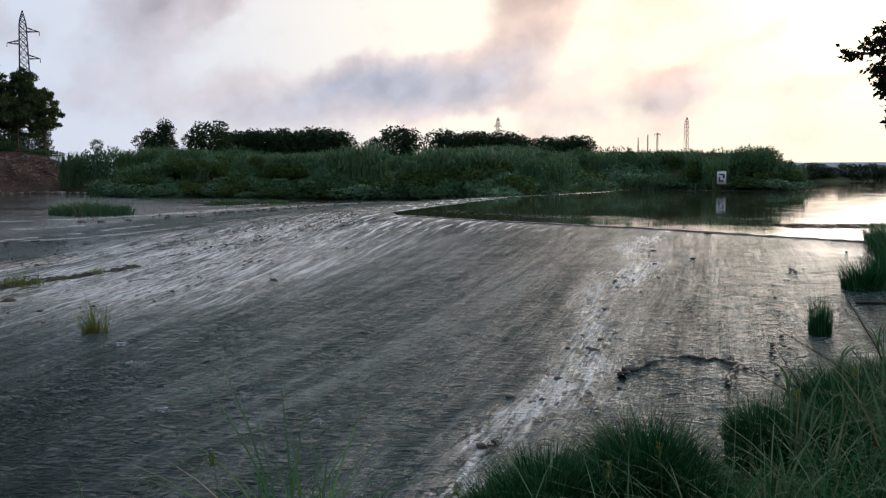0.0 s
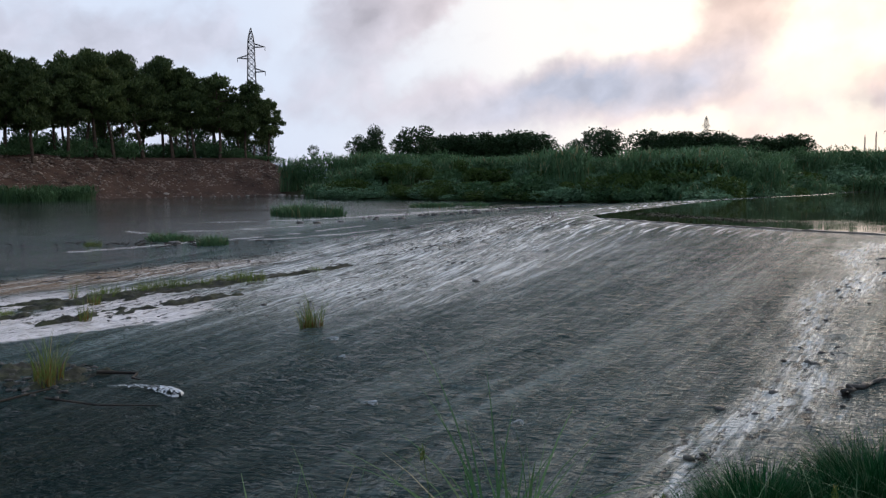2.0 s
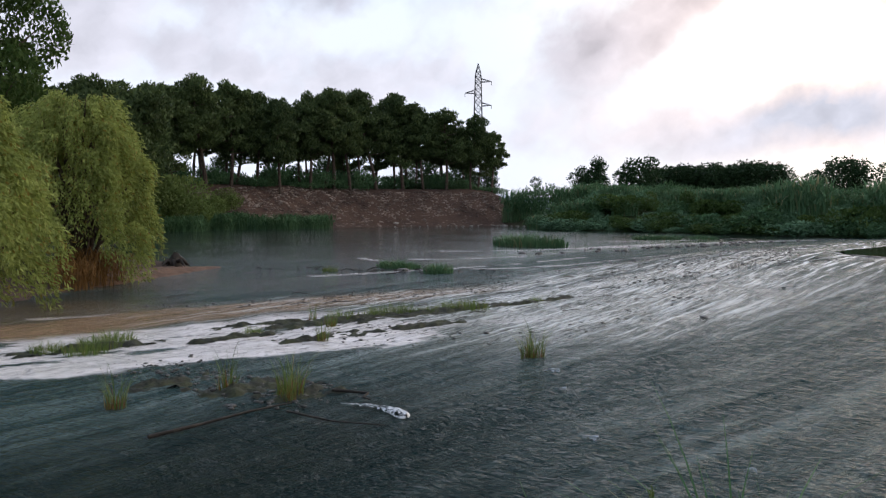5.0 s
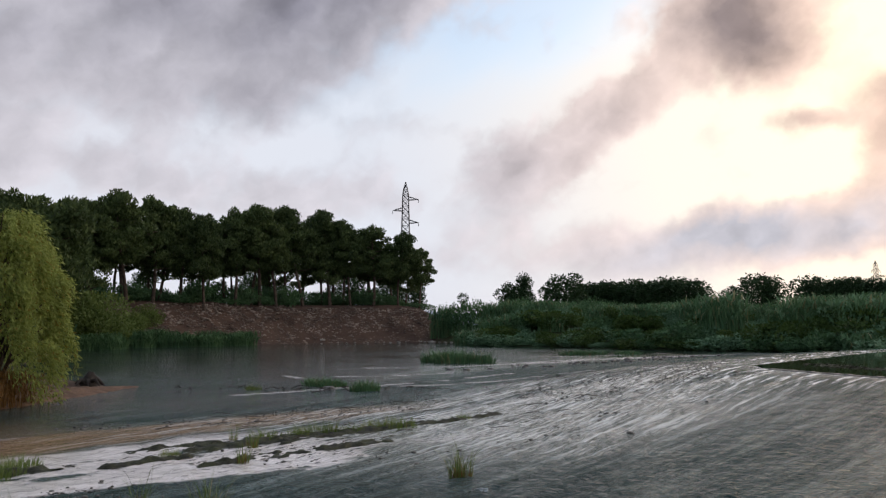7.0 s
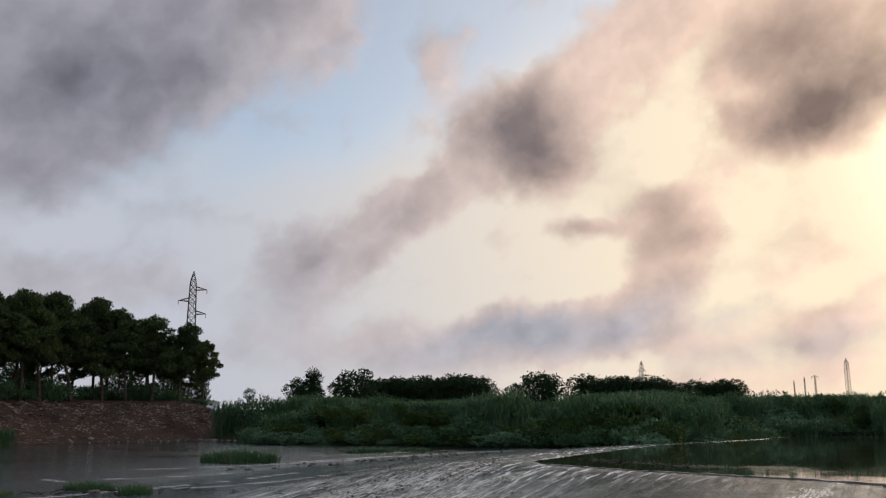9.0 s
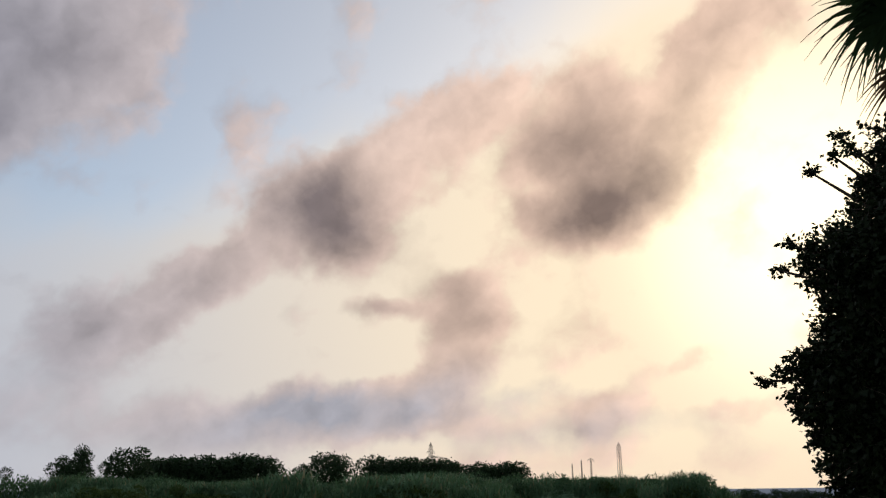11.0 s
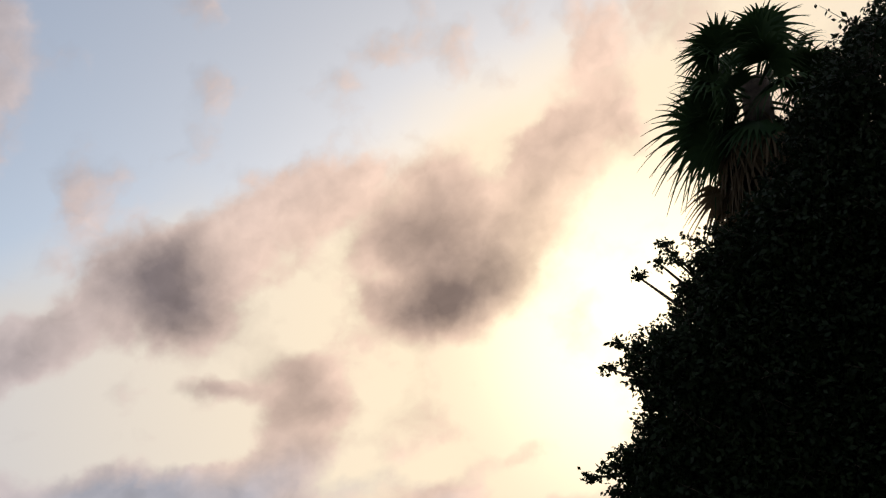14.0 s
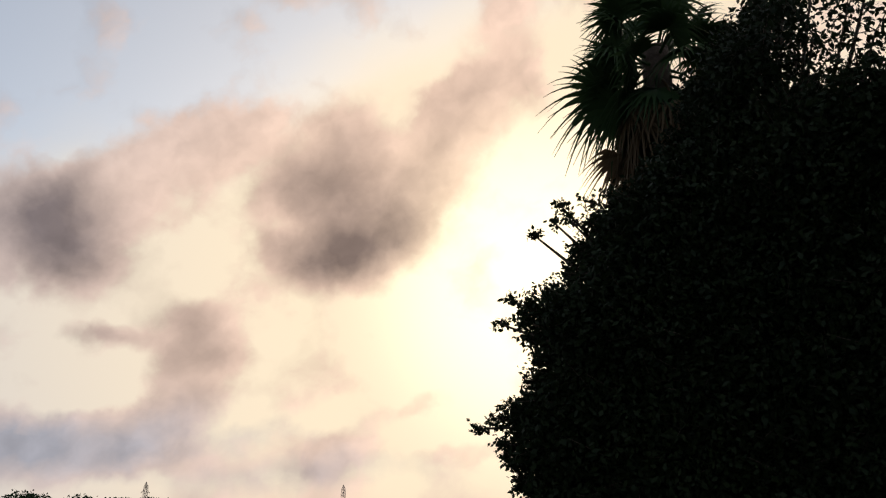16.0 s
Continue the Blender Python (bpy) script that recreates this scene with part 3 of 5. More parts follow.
    calm = np.maximum(calm, 0.92 * band(v + wig * 3, -27, -12.6, 1.6) * sstep(y, 17, 27) * sstep(fbm(u * 0.08, v * 1.3), 0.30, 0.55))
    # where the painted sky shine lies: the left band and near the crest
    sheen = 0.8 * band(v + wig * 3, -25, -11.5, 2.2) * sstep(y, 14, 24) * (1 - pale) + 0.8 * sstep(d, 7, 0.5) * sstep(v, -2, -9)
    for name, val in (("sheen", np.clip(sheen, 0, 1)), ("riffle", riffle), ("pale", pale), ("brown", brown), ("calm", calm), ("near_dark", near_dark)):
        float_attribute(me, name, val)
    uv = me.uv_layers.new(name="flow")
    li = np.empty(len(me.loops), np.int32)
    me.loops.foreach_get("vertex_index", li)
    uv.data.foreach_set("uv", np.stack(stream_lines(x, y), -1).astype(np.float32)[li].ravel())
    tagged(new("river_water", me), "thin grey-green water running over a sloping apron", "water", kind="structure")
    # wide river beyond, out of sight, so that the sheet does not stop
    az2 = np.arange(-4, 48, 0.5)
    v4, f4 = polar_sheet(az2, np.concatenate((np.linspace(14, 150, 220), np.geomspace(152, 520, 40))), lambda x, y: 0 * x, lambda x, y: crest_distance(x, y) < 0.12)
    tagged(new("pool_water", mesh_np("pool_water", v4, f4, M_STILL, True)), "still pale water held back above the crest", "water", kind="structure")


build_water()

# ---- builders of plants and things ----


def height_at(x, y):
    return float(land(np.array([x]), np.array([y]))[0])


def level_at(x, y):
    return float(water_level(np.array([float(x)]), np.array([float(y)]))[0])


def thing(name, m, label, category, group="", kind=""):
    ob = new(name)
    ob.empty_display_size = 0.2
    ob.matrix_world = m
    return tagged(ob, label, category, group, kind)


def part(name, me, parent, label=""):
    ob = new(name, me)
    ob.parent = parent
    return tagged(ob, label) if label else ob


def tube(points, radii, sides=6):
    """A tapered round bar through points: verts, quads."""
    p = np.asarray(points, float)
    r = np.broadcast_to(np.asarray(radii, float), (len(p),))
    t = np.gradient(p, axis=0)
    t /= np.linalg.norm(t, axis=1)[:, None] + 1e-9
    ref = np.where(np.abs(t[:, 2:3]) > 0.9, np.array([[1.0, 0, 0]]), np.array([[0, 0, 1.0]]))
    a = np.cross(t, ref)
    a /= np.linalg.norm(a, axis=1)[:, None] + 1e-9
    b = np.cross(t, a)
    k = np.linspace(0, 2 * math.pi, sides, endpoint=False)
    v = p[:, None] + r[:, None, None] * (a[:, None] * np.cos(k)[None, :, None] + b[:, None] * np.sin(k)[None, :, None])
    i = np.arange(len(p) * sides).reshape(len(p), sides)
    f = np.stack((i[:-1], np.roll(i, -1, 1)[:-1], np.roll(i, -1, 1)[1:], i[1:]), -1).reshape(-1, 4)
    return v.reshape(-1, 3), f


def joined(pieces):
    vs, fs, n = [], [], 0
    for v, f in pieces:
        vs.append(v)
        fs.append(f + n)
        n += len(v)
    return np.concatenate(vs), np.concatenate(fs)


def unit(n, rng):
    d = rng.normal(size=(n, 3))
    return d / np.linalg.norm(d, axis=1)[:, None]


def leaf_quads(c, length, width, rng, lean=None, droop=0.0):
    """Small pointed leaves at c, turned every way (or along lean)."""
    n = len(c)
    d = unit(n, rng) if lean is None else lean + 0.45 * unit(n, rng)
    d[:, 2] -= droop
    d /= np.linalg.norm(d, axis=1)[:, None]
    s = np.cross(d, unit(n, rng))
    s /= np.linalg.norm(s, axis=1)[:, None] + 1e-9
    k = (0.6 + 0.8 * rng.random(n))[:, None]
    L, W = length * k, width * k
    v = np.stack((c, c + d * L * 0.45 + s * W * 0.5, c + d * L, c + d * L * 0.45 - s * W * 0.5), 1)
    return v.reshape(-1, 3), np.arange(4 * n).reshape(-1, 4)


def in_clump(center, radii, n, rng, shell=0.55):
    r = (shell ** 3 + (1 - shell ** 3) * rng.random(n)) ** (1 / 3)
    return np.asarray(center) + unit(n, rng) * r[:, None] * np.asarray(radii)


def blades(base, tall, wide, rng, bend=0.35, segs=4, heading=None):
    """Grass or reed blades: narrow ribbons that rise and bow over."""
    n = len(base)
    a = rng.random(n) * 2 * math.pi if heading is None else heading + 0.7 * rng.normal(size=n)
    out = np.stack((np.cos(a), np.sin(a), 0 * a), 1)
    sa = a + math.pi / 2 + 0.6 * rng.normal(size=n)
    side = np.stack((np.cos(sa), np.sin(sa), 0 * a), 1)
    H = np.broadcast_to(tall, (n,)) * (0.55 + 0.65 * rng.random(n))
    B = bend * H * (0.2 + 1.3 * rng.random(n))
    W = np.broadcast_to(wide, (n,)) * (0.6 + 0.7 * rng.random(n))
    t = np.linspace(0, 1, segs + 1)
    mid = base[:, None] + out[:, None] * (B[:, None] * t ** 2.2)[..., None]
    mid[..., 2] += H[:, None] * (t - 0.28 * bend * t ** 3)
    half = (W[:, None] * (1 - t ** 1.6 * 0.93) * 0.5)[..., None] * side[:, None]
    v = np.stack((mid - half, mid + half), 2).reshape(n, -1, 3)
    i = np.arange(n * 2 * (segs + 1)).reshape(n, segs + 1, 2)
    f = np.stack((i[:, :-1, 0], i[:, :-1, 1], i[:, 1:, 1], i[:, 1:, 0]), -1).reshape(-1, 4)
    return v.reshape(-1, 3), f


def stone_mesh(name, mat, seed, squash=0.6):
    rng = np.random.default_rng(seed)
    bm = bmesh.new()
    bmesh.ops.create_icosphere(bm, subdivisions=2, radius=1.0)
    for vert in bm.verts:
        n = noise.noise(vert.co * 1.3 + Vector((seed * 3.1, 0, 0)))
        vert.co *= 1 + 0.45 * n
        vert.co.z *= squash
    me = bpy.data.meshes.new(name)
    bm.to_mesh(me)
    bm.free()
    me.materials.append(mat)
    return me


# -- pine --
def pine_meshes(seed):
    rng = np.random.default_rng(seed)
    H = 17.5
    lean = rng.normal(size=2) * 1.3
    low = (0.20, 0.34, 0.26, 0.38, 0.30)[seed % 5]
    t = np.linspace(0, 1, 9)
    spine = np.stack((lean[0] * t ** 1.5 + 0.25 * np.sin(t * 5 + seed), lean[1] * t ** 1.5 + 0.2 * np.cos(t * 4 + seed), t * H * 0.93), 1)
    trunk = [tube(spine, 0.26 * (1 - 0.82 * t) + 0.02, 7)]
    needles = []
    for k in range(22):
        h = low + (0.99 - low) * (k + rng.random() * 0.7) / 22
        at = np.array([np.interp(h, t, spine[:, j]) for j in range(3)])
        a = k * 2.4 + rng.random()
        reach = 3.3 * math.sqrt(max(0.05, 1 - ((h - 0.52) / 0.50) ** 2)) * (0.6 + 0.5 * rng.random())
        tip = at + np.array((math.cos(a) * reach, math.sin(a) * reach, 0.3 + reach * 0.16))
        mid = (at + tip) / 2 + np.array((0, 0, -0.15))
        trunk.append(tube([at, mid, tip], [0.10, 0.06, 0.02], 5))
        thin = 0.55 if h < 0.36 else 1.0
        for c, q in ((tip, 0.85), (tip * 0.55 + mid * 0.45 + 0.6 * rng.normal(size=3), 0.85), (mid * 0.8 + at * 0.2 + 0.5 * rng.normal(size=3), 0.75)):
            rad = np.array((1.25, 1.25, 0.95)) * q * (0.7 + 0.6 * rng.random())
            needles.append(leaf_quads(in_clump(c + np.array((0, 0, 0.2)), rad, int(215 * q * thin), rng, 0.3), 0.48, 0.20, rng, lean=np.array([[0, 0, 0.6]])))
    top = spine[-1]
    needles.append(leaf_quads(in_clump(top + np.array((0, 0, 0.2)), (1.0, 1.0, 1.5), 420, rng, 0.1), 0.46, 0.19, rng, lean=np.array([[0, 0, 0.6]])))
    return mesh_np("trunk", *joined(trunk), M_BARK, True), mesh_np("crown", *joined(needles), M_PINE)


def tree_from(meshes, m, name, label, category, group):
    ob = thing(name, m, label, category, group)
    part("trunk", meshes[0], ob)
    part("crown", meshes[1], ob)
    return ob


def az_place(az, r):
    a = radians(az)
    return r * math.sin(a), r * math.cos(a)


@lru_cache(None)
def shore_radius(az):
    """Distance of the far waterline in that direction."""
    r = np.arange(60, 260, 0.5)
    a = radians(az)
    w = inside(r * math.sin(a), r * math.cos(a), RIVER)
    return float(r[w].max()) if w.any() else 100.0


# skyline of the pines along the embankment: azimuth and elevation of the crowns
PINE_AZ = [-57, -48.8, -46, -43.2, -41, -39.5, -38.1, -36.5, -34.7, -31.5, -29.3, -27.4, -25.9, -24.5]
PINE_EL = [8.3, 8.1, 8.1, 8.5, 8.1, 7.7, 7.0, 7.9, 7.8, 7.9, 7.3, 6.7, 6.1, 5.5]


def build_pines():
    kinds = [pine_meshes(s) for s in (3, 8, 15, 23, 31, 38)]
    rng = np.random.default_rng(5)
    for row, (step, back, drop) in enumerate(((1.55, 14.5, 0.0), (1.9, 20, 0.3), (2.2, 28, 0.9))):
        az, i = -24.75 - 0.9 * row, 0
        while az > -57:
            r = shore_radius(round(az)) + back + 4 * rng.random()
            x, y = az_place(az, r)
            z = height_at(x, y)
            top = np.interp(az, PINE_AZ, PINE_EL) - drop - 0.5 * rng.random() ** 2
            h = 2.2 + r * math.tan(radians(top)) - z
            s = h / 17.6
            w = s * (1.0 + 0.3 * rng.random())
            m = pose(x, y, z - 0.15, 0, 0, rng.random() * 360) @ Matrix.Diagonal((w, w, s, 1))
            tree_from(kinds[rng.integers(6)], m, "pine_tree", "tall dark pine with a bare trunk on the embankment", "tree", "pines on the embankment")
            az -= step * (0.7 + 0.6 * rng.random())


build_pines()


def build_undergrowth():
    """Low scrub under the pines and a tangle along the embankment's foot."""
    rng = np.random.default_rng(6)
    kinds = [bush_mesh(s, 2.4, 2.2, 900, 0.34) for s in (45, 46, 47)]
    for i in range(84):
        az = -24.3 - 32 * (i + rng.random()) / 84
        r = shore_radius(round(az)) + 17 + 14 * rng.random()
        x, y = az_place(az, r)
        ob = new("shrub", kinds[rng.integers(3)])
        s = 0.4 + 1.9 * rng.random() ** 2
        ob.matrix_world = pose(x, y, height_at(x, y) - 0.1, 0, 0, rng.random() * 360) @ Matrix.Diagonal((1.3, 1.3, s, 1))
        tagged(ob, "low dark scrub between the pine trunks", "shrub", "scrub under the pines")


# -- shrubs and reeds of the far bank --
def bush_mesh(seed, r=2.0, h=2.6, n=1500, leaf=0.30, mat=None, lumps=7):
    rng = np.random.default_rng(seed)
    pts = []
    for k in range(lumps):
        a, q = rng.random() * 6.28, r * 0.65 * math.sqrt(rng.random())
        s = 0.45 + 0.35 * rng.random()
        pts.append(in_clump((q * math.cos(a), q * math.sin(a), h * (0.25 + 0.42 * rng.random())), (r * s, r * s, h * 0.33), n // lumps, rng, 0.75))
    pts = np.concatenate(pts)
    pts = pts[pts[:, 2] > -0.2]
    return mesh_np("shrub", *leaf_quads(pts, leaf, leaf * 0.45, rng, lean=np.array([[0, 0, 0.35]])), mat or M_BUSH)


def reed_mesh(seed, rx=2.6, ry=1.8, h=3.6, n=260, width=0.11, mat=None):
    rng = np.random.default_rng(seed)
    q = rng.random((n, 2)) * 2 - 1
    q = q[(q ** 2).sum(1) < 1]
    base = np.stack((q[:, 0] * rx, q[:, 1] * ry, -0.2 + 0 * q[:, 0]), 1)
    tall = h * (1 - 0.35 * (q ** 2).sum(1))
    stems = blades(base, tall, width, rng, 0.22, 3)
    at = base[rng.integers(0, len(base), n * 2)]
    at = at + np.stack((0.3 * rng.normal(size=len(at)), 0.3 * rng.normal(size=len(at)), h * (0.3 + 0.5 * rng.random(len(at)))), 1)
    leaves = blades(at, h * 0.28, width * 1.2, rng, 1.0, 3)
    return mesh_np("reed_clump", *joined((stems, leaves)), mat or M_REED)


def along(line, step, rng, jitter=0.0):
    out, carry = [], 0.0
    for (ax, ay), (bx, by) in zip(line[:-1], line[1:]):
        L = math.hypot(bx - ax, by - ay)
        s = carry
        while s < L:
            nx, ny = -(by - ay) / L, (bx - ax) / L
            j = jitter * rng.normal()
            out.append((ax + (bx - ax) * s / L + nx * j, ay + (by - ay) * s / L + ny * j, nx, ny))
            s += step * (0.7 + 0.6 * rng.random())
        carry = s - L
    return out


FAR_SHORE = [(59, 139), (52, 132), (45, 137), (39, 146), (30, 148), (24, 130), (16, 112), (7, 99), (-4, 110), (-13, 117), (-29, 123), (-40, 132), (-51, 134), (-60, 155), (-69, 160)]


BANK_AZ = [-23, -21.3, -17.6, -13, -9.8, -8.5, -6.1, -2.4, 0.6, 4.4, 8, 11.7, 15.3, 17.3, 18.7, 20, 21, 21.8]
BANK_EL = [1.8, 1.95, 2.1, 2.0, 1.6, 1.85, 2.0, 1.5, 2.2, 2.3, 2.0, 2.0, 1.9, 1.75, 2.05, 2.1, 1.7, 0.7]


def bank_top(x, y):
    """Height the bank's growth must reach to fit its skyline in the camera's view."""
    return 2.2 + math.hypot(x, y) * math.tan(radians(np.interp(math.degrees(math.atan2(x, y)), BANK_AZ, BANK_EL)))


def build_far_bank():
    rng = np.random.default_rng(11)
    shrubs = [bush_mesh(s, 2.1, 2.7, 1150, 0.36, (M_BUSH, M_LIGHTBUSH, M_POPLAR)[s % 3], 5) for s in range(40, 45)]
    reeds = [reed_mesh(s) for s in range(50, 55)]
    for row, (back, step, size) in enumerate(((1.2, 2.6, 0.75), (4.0, 2.9, 0.95), (7.5, 3.3, 1.1), (11.5, 3.6, 1.1), (16, 4.4, 1.1))):
        for x, y, nx, ny in along(FAR_SHORE, step, rng, 0.7):
            # the land lies on the right of the shore, walking from the river's bend to the embankment
            px, py = x - nx * back, y - ny * back
            d, _ = seg_distance(np.array([px]), np.array([py]), RIVER, True)
            if inside(np.array([px]), np.array([py]), RIVER)[0]:
                continue
            z = height_at(px, py)
            lump = fbm(np.array([px * 0.09]), np.array([py * 0.09]))[0]
            s = size * (0.55 + 0.95 * lump) * (0.85 + 0.3 * rng.random())
            if row >= 3:
                wide = fbm(np.array([px * 0.05 + 3]), np.array([py * 0.05]))[0]
                s = min((bank_top(px, py) - z) / 3.5 * min(1.0, 0.45 + 0.9 * wide + 0.2 * rng.random()), 1.7)
            if px < -56 and row < 4:
                continue
            m = pose(px, py, z - 0.1, 0, 0, rng.random() * 360) @ Matrix.Diagonal((1.15, 1.15, s, 1))
            if row < 3:
                s = size * (0.35 + 1.5 * lump * rng.random() ** 0.5) * 0.9
                g = min(0.75 + 1.25 * rng.random() ** 2, 1.6)
                m = pose(px, py, z - 0.1, 0, 0, rng.random() * 360) @ Matrix.Diagonal((1.15 * g, 1.15 * g, min(s * g * 1.15, 0.8 + 0.45 * row), 1))
            if rng.random() < (0.12, 0.08, 0.15, 0.35, 0.4)[row]:
                ob = new("reed_clump", reeds[rng.integers(5)])
                tagged(ob, "tall green giant reeds crowding the far bank", "reeds", "reeds of the far bank", "stuff")
            else:
                ob = new("shrub", shrubs[rng.integers(5)])
                tagged(ob, "dark green shrub on the far bank", "shrub", "shrubs of the far bank")
            ob.matrix_world = m


build_far_bank()
build_undergrowth()


def build_hedge():
    """A line of reeds and scrub on the flat beyond the bank, closing the skyline."""
    rng = np.random.default_rng(14)
    reeds = [reed_mesh(s, 2.6, 1.8, 3.6, 260, 0.12) for s in (58, 59)]
    shrubs = [bush_mesh(s, 2.4, 3.4, 1500, 0.32, M_BUSH) for s in (48, 49)]
    az = -23.2
    while az < 21.4:
        r = np.interp(az, [-23.2, -19, -10, 0, 12, 16.5, 18, 21.4], [176, 172, 160, 150, 168, 166, 152, 150]) + 3 * rng.normal()
        x, y = az_place(az, r)
        z = height_at(x, y)
        reed = rng.random() < 0.45
        h = (bank_top(x, y) - z) * (0.93 + 0.07 * rng.random())
        if not inside(np.array([x]), np.array([y]), RIVER)[0]:
            ob = new("reed_clump" if reed else "shrub", (reeds if reed else shrubs)[rng.integers(2)])
            ob.matrix_world = pose(x, y, z - 0.1, 0, 0, rng.random() * 360) @ Matrix.Diagonal((1.2, 1.2, h / (3.7 if reed else 3.3), 1))
            tagged(ob, "green reeds on the skyline of the far bank" if reed else "dark scrub on the skyline of the far bank", "reeds" if reed else "shrub", "skyline of the far bank", "stuff" if reed else "")
        az += 0.8 * (0.6 + 0.8 * rng.random())


build_hedge()


# -- far trees behind the bank --
def round_tree(seed, h=9.0, r=3.0, n=2600, leaf=0.42, mat=None, shape="round", bare=0.3):
    rng = np.random.default_rng(seed)
    t = np.linspace(0, 1, 6)
    spine = np.stack((0.3 * np.sin(t * 3 + seed), 0.3 * np.cos(t * 3), t * h * 0.8), 1)
    wood = [tube(spine, 0.22 * h / 9 * (1 - 0.85 * t) + 0.015, 6)]
    pts = []
    for k in range(16):
        f = bare + (0.97 - bare) * (k + 0.5) / 16
        if shape == "poplar":
            reach = r * (0.75 - 0.65 * f)
        else:
            reach = r * math.sqrt(max(0.02, 1 - ((f - 0.58) / 0.46) ** 2)) * 0.75
        a = k * 2.4 + rng.random()
        c = np.array((math.cos(a) * reach, math.sin(a) * reach, f * h))
        at = np.array([np.interp(min(0.95, f * 0.9), t, spine[:, j]) for j in range(3)])
        wood.append(tube([at, (at + c) / 2 + (0, 0, 0.1), c], [0.07, 0.045, 0.015], 4))
        s = r * (0.46 + 0.12 * rng.random())
        pts.append(in_clump(c, (s, s, s * 0.85), n // 16, rng, 0.6))
    pts = np.concatenate(pts)
    pts = pts[pts[:, 2] > h * bare * 0.6]
    return mesh_np("trunk", *joined(wood), M_BARK, True), mesh_np("crown", *leaf_quads(pts, leaf, leaf * 0.5, rng), mat or M_FARLEAF)


def stand_tree(meshes, unit_h, az, r, top_el, name, label, category, group, widen=1.0, spin=0.0, base=None):
    x, y = az_place(az, r)
    z = height_at(x, y) if base is None else base
    s = (2.2 + r * math.tan(radians(top_el)) - z) / unit_h
    m = pose(x, y, z - 0.15, 0, 0, spin) @ Matrix.Diagonal((s * widen, s * widen, s, 1))
    return tree_from(meshes, m, name, label, category, group)


def fan_palm_far():
    rng = np.random.default_rng(77)
    t = np.linspace(0, 1, 6)
    wood = tube(np.stack((0.2 * t, 0 * t, t * 9.0), 1), 0.22 - 0.06 * t, 6)
    pts = in_clump((0.2, 0, 9.3), (1.5, 1.5, 1.3), 420, rng, 0.35)
    d = pts - np.array((0.2, 0, 9.2))
    d /= np.linalg.norm(d, axis=1)[:, None]
    return mesh_np("trunk", *wood, M_BARK, True), mesh_np("crown", *leaf_quads(pts, 0.8, 0.14, rng, lean=d), M_FARLEAF)


def build_hills():
    """Low hills far inland, seen between the pine trunks."""
    a = np.linspace(-75, 40, 231)
    x, y = 3900 * np.sin(np.radians(a)), 3900 * np.cos(np.radians(a))
    top = 60 + 95 * sstep(a, -20, -34) * fbm(a * 0.16 + 3, 0 * a, 4) * 1.9
    rows = [np.stack((x * k, y * k, q), 1) for k, q in ((0.93, 0 * a - 5), (0.97, top * 0.6), (1.0, top), (1.04, top * 0.7))]
    i = np.arange(len(a) * 4).reshape(4, len(a))
    f = np.stack((i[:-1, :-1], i[:-1, 1:], i[1:, 1:], i[1:, :-1]), -1).reshape(-1, 4)
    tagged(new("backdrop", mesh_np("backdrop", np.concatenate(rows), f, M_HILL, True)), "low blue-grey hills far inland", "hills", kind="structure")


build_hills()


